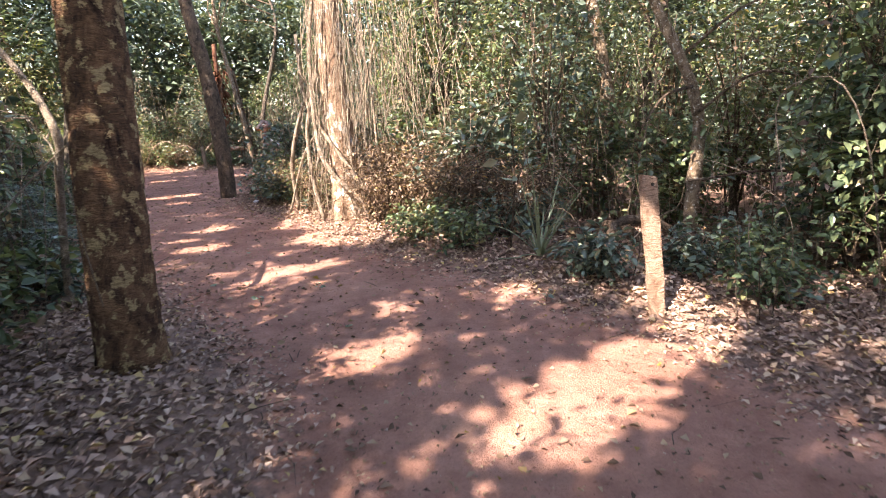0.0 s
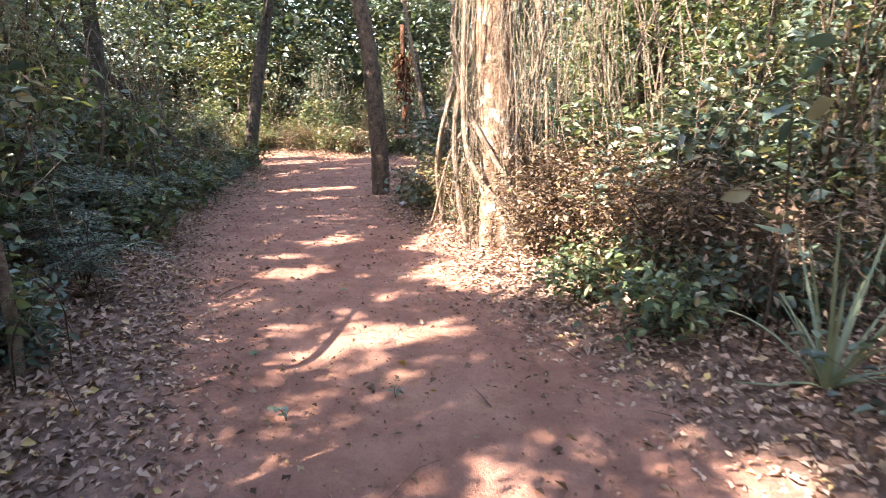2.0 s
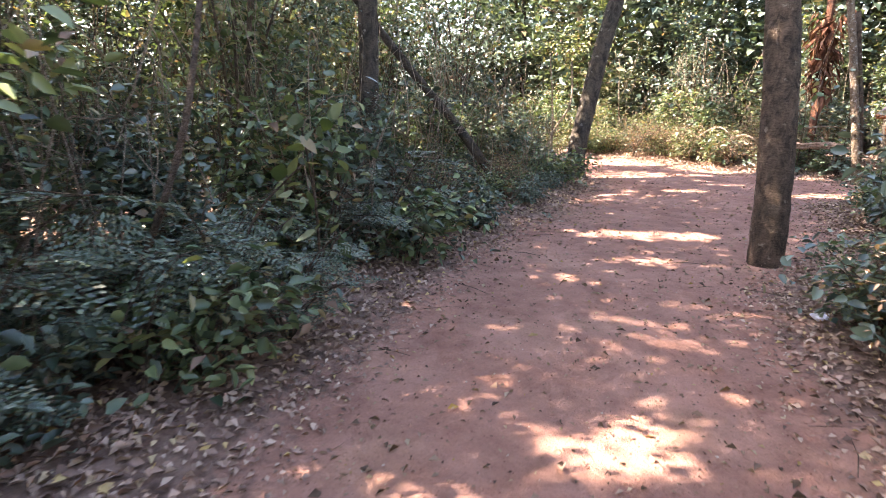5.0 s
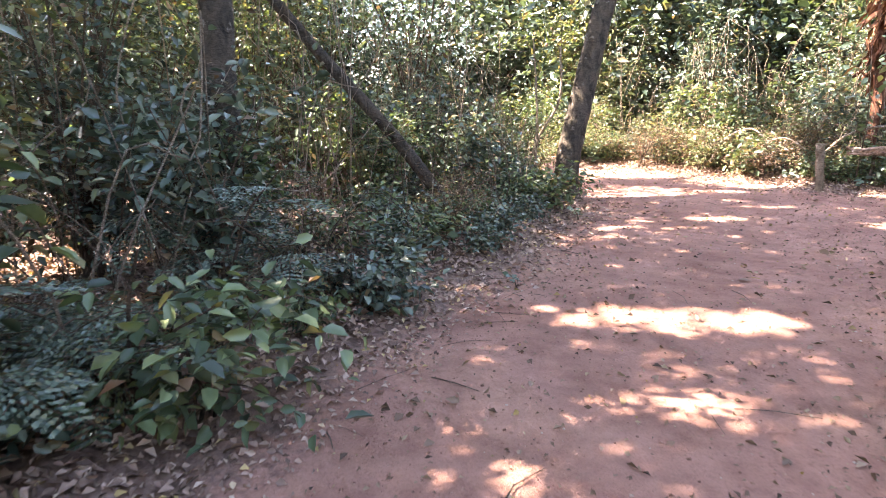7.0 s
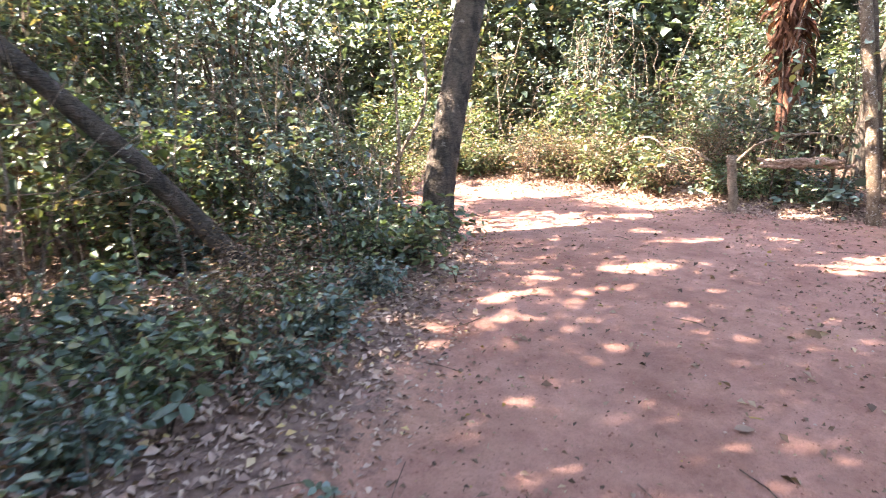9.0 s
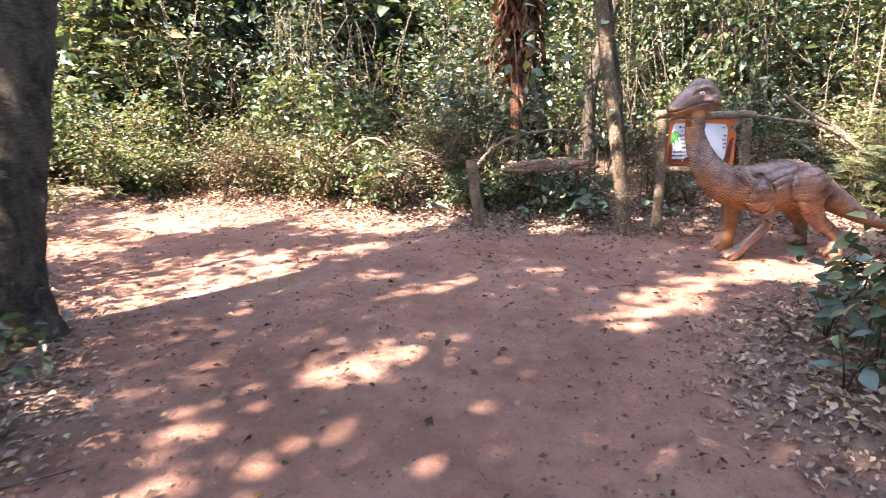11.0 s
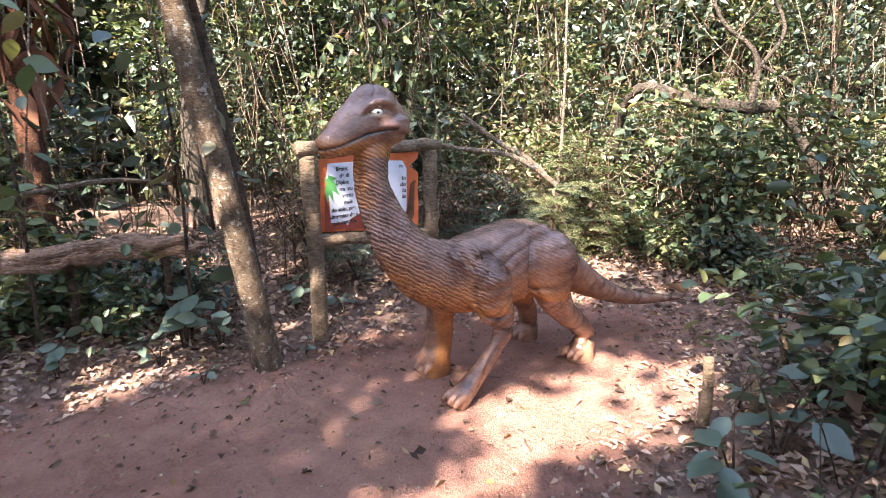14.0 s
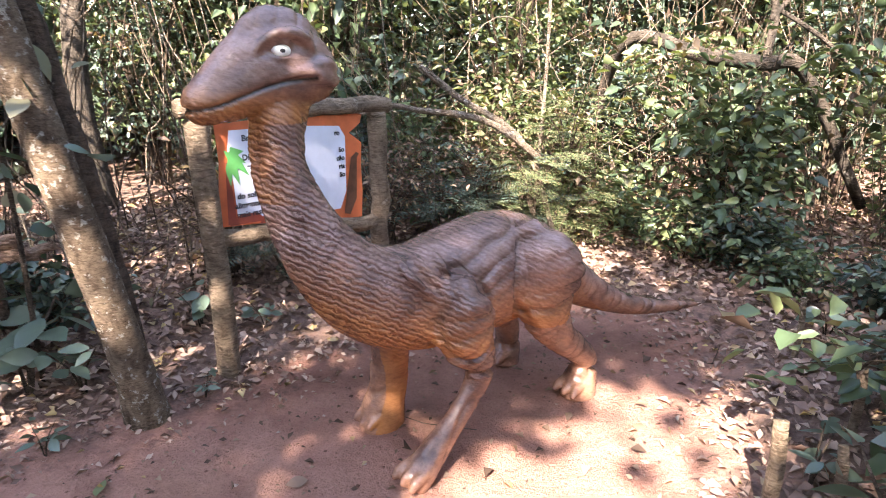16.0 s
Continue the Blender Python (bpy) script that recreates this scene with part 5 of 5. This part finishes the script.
for k, (x, y, s) in enumerate([(-2.05, 7.3, 0.8), (-2.55, 7.9, 0.95), (-3.0, 8.6, 1.0), (-2.9, 9.5, 0.8), (-3.3, 9.3, 1.2), (-3.6, 10.2, 1.1), (-2.6, 7.0, 1.2), (-3.4, 8.0, 1.5), (-3.9, 11.2, 1.0), (-4.6, 12.0, 1.1), (0.6, 22.5, 0.8), (0.9, 22.3, 0.9), (-0.6, 22.4, 0.6)]):
    FEATHER[k % 2].put(turned(x, y, s, 77 * k))
r = stick("tall_seedling_tree", "thin bare stem with pale feathery fronds behind the statue", "sapling", [(1.0, 21.95, 0.08, 0.014), (1.05, 21.97, 0.8, 0.013), (1.1, 22.0, 1.6, 0.012), (1.15, 22.1, 2.8, 0.009)], M_PALE, 91, 7)
for x, y, z, s in ((1.1, 21.9, 0.45, 0.7), (1.2, 21.95, 0.75, 0.65), (1.35, 22.0, 1.1, 0.7), (0.95, 21.9, 0.95, 0.5), (1.5, 22.3, 0.3, 0.9)):
    FEATHER_SUN[0].put(turned(x, y, s, 40 * x * 9, dz=z - 0.55))


def broadleaf(seed, tall, n, size, material):
    rs = np.random.RandomState(seed)
    root = empty("broad_leaved_seedling", "seedling with large flat green leaves", "plant")
    k = 3
    tips = []
    for i in range(k):
        a = rs.uniform(0, 6.28)
        p = spline([(0, 0, -0.04, 0.006), (math.cos(a) * 0.04, math.sin(a) * 0.04, tall * 0.5, 0.005), (math.cos(a) * 0.13, math.sin(a) * 0.13, tall * rs.uniform(0.8, 1.1), 0.003)], 7)
        V, F = tubes([p], 5)
        mesh_ob("stem", V, F, M_TWIG, root)
        tips += [q[:3] for q in p[3:]]
    for i in range(n):
        a = rs.uniform(0, 6.28)
        t = tips[rs.randint(len(tips))]
        d = np.array([[math.cos(a), math.sin(a), rs.uniform(-0.35, 0.2)]])
        V, F = leaf_geo((t + d[0] * 0.02)[None], d, np.array([size * rs.uniform(0.6, 1.15)]), 0.52, rs, 0.2, True)
        mesh_ob("leaf", V, F, material, root)
    return root


BROAD = [Kind(lambda i=i: broadleaf(700 + i, 0.24, 14, 0.13, M_DEEP)) for i in range(3)]
for k, (x, y, s) in enumerate([(-0.93, 18.52, 1.0), (-0.75, 18.75, 0.9), (-0.33, 19.25, 1.2), (-0.55, 19.05, 0.9), (0.1, 19.35, 1.3), (0.35, 19.7, 0.8), (0.9, 19.8, 0.9), (1.5, 20.2, 0.8), (1.35, 19.9, 0.8), (0.6, 19.5, 1.1), (-1.15, 17.9, 1.0), (-0.9, 18.1, 1.2), (-1.95, 21.78, 1.5), (-2.3, 22.2, 1.4), (-2.1, 21.65, 0.7), (-1.75, 21.7, 1.0),
                               (-2.4, 6.75, 1.2), (-1.9, 6.55, 0.9), (-1.6, 6.3, 0.8), (-2.2, 6.2, 1.3), (-4.5, 11.6, 1.1), (-4.2, 11.0, 1.2), (-3.7, 10.6, 1.3), (-5.3, 14.6, 1.0), (-4.7, 14.0, 0.9), (-5.0, 15.1, 0.9), (-4.6, 14.9, 0.7), (-3.9, 14.15, 0.45), (-5.2, 16.4, 0.7), (-5.6, 16.8, 0.8), (4.6, 4.9, 1.1), (4.2, 4.3, 0.7), (3.9, 5.1, 0.9),
                               (0.2, 5.9, 0.35), (0.7, 6.2, 0.3), (2.6, 5.3, 0.4), (-1.2, 22.0, 0.8), (-0.9, 21.9, 0.6), (0.6, 21.8, 0.5), (-4.9, 16.9, 0.6), (-1.9, 21.35, 0.5), (-1.3, 21.45, 0.4), (-2.6, 21.7, 0.8), (-3.6, 22.0, 0.9), (0.5, 10.6, 0.8), (-0.1, 11.6, 0.9)]):
    BROAD[k % 3].put(turned(x, y, s, 61 * k))
for k, (x, y, s) in enumerate([(-4.75, 13.6, 0.6), (-5.0, 14.2, 0.7), (-4.65, 14.6, 0.55), (-5.3, 14.9, 0.7), (-4.95, 15.3, 0.6), (-5.5, 15.6, 0.6), (-5.15, 16.1, 0.6), (-5.7, 16.6, 0.7), (-5.45, 17.1, 0.6), (-6.0, 14.4, 0.8), (-5.6, 14.2, 0.8), (-6.3, 16.2, 0.8), (-6.2, 17.2, 0.9), (-5.3, 13.4, 0.9), (-4.5, 12.9, 0.6),
                               (-4.2, 12.3, 0.5), (-6.6, 15.6, 0.8), (-2.3, 22.1, 0.6), (-1.9, 22.3, 0.8), (-2.6, 22.4, 0.9), (3.9, 5.4, 0.7), (4.4, 5.1, 0.8), (4.9, 5.6, 0.9), (1.9, 20.6, 0.6), (2.2, 21.0, 0.8), (1.9, 21.4, 0.7), (2.1, 20.1, 0.7)]):
    LOW[k % 4].put(turned(x, y, s, 47 * k))
# large-leaved sapling over the strap plant and one by the shaded bank
for x, y, h, seed in ((2.75, 6.75, 1.6, 5), (-2.7, 22.0, 2.2, 6), (-3.1, 9.9, 1.5, 7), (-3.9, 10.7, 1.7, 8), (5.0, 5.2, 1.3, 9), (5.4, 4.5, 1.6, 10), (-1.9, 21.85, 2.1, 11)):
    z = ground_z(x, y)
    r = stick("large_leaved_sapling", "thin sapling with large drooping green leaves", "sapling", [(x, y, z - 0.05, 0.012), (x + 0.03, y - 0.02, z + h * 0.5, 0.009), (x - 0.05, y - 0.08, z + h, 0.005)], M_TWIG, 95 + seed, 6)
    leaves_on(r, [(0.03 * math.sin(i), -0.05, h * (0.45 + 0.06 * i)) for i in range(10)], 34, 0.14, 0.14, (M_LEAF, M_YELLOW, M_DEEP)[seed % 3], 96 + seed, 0.5)


# ---------------------------------------------------------------- tangles, dead wood and small things
def tangle():
    """Thin bare stems and creepers woven through the shrubs."""
    rs = np.random.RandomState(101)
    paths = []
    n = 3600
    xy = np.column_stack([rs.uniform(-9, 6.5, n), rs.uniform(1, 25, n)])
    d = outside(xy)
    for (x, y), e in zip(xy, d):
        if not 0.45 < e < 3.6 or any(math.hypot(x - cx, y - cy) < cr for cx, cy, cr in CLEAR):
            continue
        z = ground_z(x, y)
        h = min(0.35 + e * 0.8, 2.2) * rs.uniform(0.3, 1.0)
        a, L = rs.uniform(0, 6.28), rs.uniform(0.2, 0.9)
        rad = rs.uniform(0.0022, 0.006)
        b = np.array([math.cos(a) * L, math.sin(a) * L])
        if outside(np.array([[x + b[0], y + b[1]]]))[0] < 0.3:
            b *= -0.4
        drop = rs.choice([0.0, 0.7, 1.0])
        paths.append(spline([(x, y, z - 0.02, rad), (x + b[0] * 0.3 + rs.normal(0, 0.05), y + b[1] * 0.3 + rs.normal(0, 0.05), z + h * 0.65, rad), (x + b[0] * 0.7, y + b[1] * 0.7 + rs.normal(0, 0.05), z + h, rad * 0.8), (x + b[0] * 1.2, y + b[1] * 1.2, z + h * (1 - drop * 0.6), rad * 0.5)], 8))
    V, F = tubes(paths, 4)
    return tagged(mesh_ob("stem_tangle", V, F, M_TWIG), "thin bare brown stems woven through the shrubs", "stems", kind="stuff")


tangle()


def creepers():
    """Long thin climbing stems that loop and hang through the shrubs and saplings."""
    rs = np.random.RandomState(103)
    n = 2600
    xy = np.column_stack([rs.uniform(-9, 6.5, n), rs.uniform(1, 25, n)])
    d = outside(xy)
    paths = []
    for (x, y), e in zip(xy, d):
        if not 0.7 < e < 3.2 or any(math.hypot(x - cx, y - cy) < cr for cx, cy, cr in CLEAR):
            continue
        z = ground_z(x, y)
        a, L, h = rs.uniform(0, 6.28), rs.uniform(0.5, 1.6), rs.uniform(0.8, 3.2) * min(1, 0.35 + 0.4 * e)
        u = np.array([math.cos(a), math.sin(a)])
        if outside(np.array([[x, y] + u * L]))[0] < 0.5:
            u *= -0.5
        rad = rs.uniform(0.003, 0.008)
        row = [(x, y, z - 0.03, rad)]
        for t in (0.25, 0.5, 0.75, 1.0):
            sag = h * (t ** 0.6) if rs.uniform() < 0.5 else h * math.sin(2.6 * t)
            q = np.array([x, y]) + u * L * t + rs.normal(0, 0.11, 2)
            row.append((q[0], q[1], z + max(0.03, sag + rs.normal(0, 0.1)), rad * (1 - 0.4 * t)))
        paths.append(spline(row, 16))
    V, F = tubes(paths, 5, 0.05)
    return tagged(mesh_ob("creepers", V, F, M_PALE, smooth=True), "long bare grey-brown creeper stems looping through the shrubs", "vines", kind="stuff")


creepers()
for k, pts in enumerate([
    [(-4.6, 22.5, 0.1, 0.025), (-4.3, 22.5, 0.6, 0.022), (-3.9, 22.4, 0.8, 0.018), (-3.5, 22.3, 0.6, 0.012)],
    [(-5.3, 22.7, 0.1, 0.02), (-5.0, 22.6, 0.7, 0.02), (-4.5, 22.5, 0.95, 0.016), (-4.1, 22.3, 0.7, 0.01)],
    [(-3.9, 22.9, 0.1, 0.022), (-3.5, 22.7, 0.8, 0.02), (-3.3, 22.5, 1.2, 0.012)],
    [(-3.4, 22.2, 0.35, 0.02), (-2.9, 22.1, 0.9, 0.02), (-2.3, 22.1, 1.05, 0.016), (-1.9, 22.2, 1.0, 0.01)],
    [(1.1, 21.9, 0.75, 0.025), (0.7, 22.05, 1.05, 0.024), (0.35, 22.25, 1.12, 0.02), (-0.1, 22.4, 1.1, 0.016), (-0.4, 22.6, 0.3, 0.016)],
    [(0.3, 22.3, 1.4, 0.022), (0.55, 22.2, 1.2, 0.022), (0.95, 22.0, 0.9, 0.02), (1.2, 21.9, 0.2, 0.018)],
    [(-6.9, 19.0, 0.1, 0.03), (-7.0, 19.1, 0.8, 0.028), (-6.7, 19.3, 1.5, 0.024), (-6.9, 19.6, 2.4, 0.02)],
    [(-7.4, 19.0, 0.1, 0.03), (-7.1, 19.2, 0.7, 0.028), (-7.3, 19.5, 1.6, 0.02), (-7.6, 19.8, 2.6, 0.015)],
    [(-2.9, 7.4, 0.1, 0.022), (-2.7, 7.5, 0.9, 0.02), (-2.55, 7.6, 1.4, 0.016)],
    [(-3.1, 8.6, 0.3, 0.02), (-3.0, 9.0, 1.3, 0.02), (-3.4, 9.4, 2.2, 0.016)],
    [(4.2, 5.8, 0.9, 0.012), (4.9, 5.3, 1.0, 0.012), (5.6, 4.9, 0.6, 0.012), (5.8, 4.8, 0.1, 0.012)]]):
    stick("dead_branch", "bare weathered dead branch in the undergrowth", "branch", pts, M_PALE if k < 8 else M_TWIG, 120 + k, 7, 14, 0.08)

# fallen trunk with bent limbs behind the statue
r = stick("fallen_tree", "sun-flecked fallen dead tree with bent bare limbs", "tree",
          [(2.75, 23.1, 0.1, 0.05), (2.5, 22.8, 1.1, 0.05), (2.3, 22.35, 1.62, 0.05), (2.5, 21.85, 1.5, 0.058), (2.88, 21.55, 1.44, 0.055), (3.2, 21.4, 1.36, 0.05), (3.9, 21.1, 0.3, 0.04)], M_BARK_C, 140, 12, 36, 0.12, "trunk")
for k, pts in enumerate([[(0.13, -1.55, 1.34, 0.035), (0.2, -1.5, 1.8, 0.026), (-0.05, -1.3, 2.1, 0.02), (-0.15, -1.1, 2.6, 0.014)], [(0.17, -1.52, 1.65, 0.02), (0.4, -1.6, 2.0, 0.018), (0.3, -1.5, 2.35, 0.012)],
                         [(0.2, -1.5, 1.75, 0.018), (0.45, -1.8, 1.5, 0.016), (0.85, -2.0, 1.15, 0.01)], [(0.15, -1.55, 1.33, 0.012), (0.13, -1.55, 0.8, 0.01), (0.15, -1.53, 0.0, 0.008)]]):
    V, F = tubes([spline(pts, 14)], 8, 0.08, k)
    mesh_ob("limb", V, F, M_BARK_C, r, smooth=True)

# dry log beside the thin tree, propped on two stubs
r = empty("dry_log", "split dry log propped over the undergrowth", "log", pose(-2.6, 22.0, ground_z(-2.6, 22.0)))
for k, (dy, dz, x0, x1, rr) in enumerate([(0.0, 0.0, -0.2, 0.62, 0.062), (-0.05, 0.035, -0.16, 0.72, 0.034), (-0.045, -0.035, -0.26, 0.78, 0.030), (0.03, 0.05, -0.3, 0.55, 0.03), (-0.06, 0.0, -0.2, 0.84, 0.022)]):
    mesh_ob("log" if k == 0 else "splinter", *pole_geo((x0, 0.06 + dy, 0.55 + dz), (x1, -0.06 + dy, 0.58 + dz), rr, 9, 15 + 7 * k, 12, 0.014), M_POST, r, smooth=False)
mesh_ob("prop", *pole_geo((0.08, 0.05, -0.1), (0.1, 0.05, 0.53), 0.025, 8, 16), M_BARK_B, r, smooth=True)
mesh_ob("prop", *pole_geo((0.62, -0.05, -0.1), (0.6, -0.05, 0.55), 0.025, 8, 17), M_BARK_B, r, smooth=True)

# tree with a skirt of dead reddish fronds
r = stick("dead_frond_tree", "dark trunk with a hanging skirt of reddish dead fronds", "tree", [(-2.7, 22.95, 0.1, 0.09), (-2.68, 22.95, 1.2, 0.08), (-2.72, 23.1, 2.4, 0.08), (-2.75, 23.2, 4.2, 0.07)], M_RED, 150, 10, 20, 0.1, "trunk")
leaves_on(r, [(0.05 * math.sin(i * 2), 0.1, 1.75 + 0.11 * i) for i in range(14)], 420, 0.13, 0.3, leaf_mat("dead_frond", [(0, (0.05, 0.02, 0.012)), (0.6, (0.15, 0.065, 0.04)), (1, (0.26, 0.13, 0.08))], 0.1, 0.85, 0.1), 151, 0.22, "dead_frond_skirt", False, 1.6)

# cut stubs by the statue
for k, (x, y, h, rr) in enumerate([(0.12, 19.72, 0.34, 0.028), (1.2, 20.2, 0.32, 0.016), (0.3, 19.6, 0.22, 0.02), (0.75, 19.75, 0.3, 0.018), (-0.2, 19.4, 0.25, 0.014)]):
    z = ground_z(x, y)
    stick("cut_stub", "short cut sapling stub on the bank", "stub", [(x, y, z - 0.05, rr), (x + 0.01, y, z + h * 0.5, rr * 0.95), (x + 0.02, y + 0.02, z + h, rr * 0.85)], M_POLE, 160 + k, 8, 8, 0.06)


def single_leaf(name, label, x, y, size, a, material, ratio=0.6):
    rs = np.random.RandomState(int(abs(x * 100)))
    V, F = leaf_geo(np.array([[0, 0, 0.012]]), np.array([[math.cos(a), math.sin(a), 0.08]]), np.array([size]), ratio, rs, 0.12, True)
    ob = mesh_ob(name, V, F, material)
    ob.matrix_basis = pose(x, y, ground_z(x, y))
    return tagged(ob, label, "leaf")


for x, y, s, a, mm in ((1.08, 20.1, 0.17, 0.3, M_YELLOW), (-1.93, 19.8, 0.1, 2.0, M_DRY), (-1.5, 7.95, 0.11, 1.0, M_DRY), (-0.3, 6.6, 0.09, 2.2, M_LEAF), (1.9, 3.9, 0.09, 0.4, M_DRY), (-3.3, 13.9, 0.09, 1.3, M_DRY), (-2.6, 15.5, 0.1, 0.5, M_DRY), (-2.2, 17.0, 0.12, 2.7, M_DRY), (0.9, 5.1, 0.09, 0.9, M_LEAF), (-0.15, 8.0, 0.1, 1.9, M_LEAF), (-3.0, 20.3, 0.1, 0.2, M_DRY),
                       (-1.75, 21.0, 0.09, 1.2, M_YELLOW), (-1.1, 20.7, 0.08, 2.9, M_DRY), (3.2, 3.9, 0.12, 1.0, M_DRY), (-2.6, 18.9, 0.09, 0.1, M_DRY)):
    single_leaf("fallen_leaf", "large single fallen leaf on the trail", x, y, s, a, mm)


def scrap():
    bm = bmesh.new()
    bmesh.ops.create_icosphere(bm, subdivisions=2, radius=0.06)
    rs = np.random.RandomState(9)
    for v in bm.verts:
        v.co *= rs.uniform(0.65, 1.15)
        v.co.z *= 0.6
    root = empty("crumpled_scrap", "crumpled pale scrap of plastic on the litter", "litter", pose(-0.52, 12.3, ground_z(-0.52, 12.3) + 0.03))
    part("sheet", bm, plain("pale_plastic", (0.62, 0.58, 0.68), 0.4, 0.2), root)


scrap()


def pebbles():
    """Crumbs of soil, chips and pebbles on the packed dirt."""
    rs = np.random.RandomState(171)
    n = 50000
    xy = np.column_stack([rs.uniform(-7, 4.5, n), rs.uniform(1, 22.5, n)])
    d = outside(xy)
    xy = xy[(d < 0.1)]
    z = height(xy)
    octa = np.array([(1, 0, 0), (0, 1, 0), (-1, 0, 0), (0, -1, 0), (0, 0, 1), (0, 0, -1)], float)
    tri = np.array([(0, 1, 4), (1, 2, 4), (2, 3, 4), (3, 0, 4), (1, 0, 5), (2, 1, 5), (3, 2, 5), (0, 3, 5)])
    r = 0.003 + 0.011 * rs.uniform(0, 1, len(xy)) ** 3
    V = np.column_stack([xy, z])[:, None] + octa[None] * r[:, None, None] * rs.uniform(0.5, 1.2, (len(xy), 6, 1)) * [1, 1, 0.6]
    F = (np.arange(len(xy))[:, None, None] * 6 + tri[None]).reshape(-1, 3)
    m = leaf_mat("soil_crumb", [(0, (0.13, 0.065, 0.045)), (0.6, (0.27, 0.14, 0.10)), (0.9, (0.36, 0.22, 0.16)), (1, (0.42, 0.34, 0.27))], 0.0, 0.95, 0.1)
    return tagged(mesh_ob("soil_crumbs", V.reshape(-1, 3), F, m), "small soil crumbs and chips on the packed dirt", "gravel", kind="stuff")


pebbles()
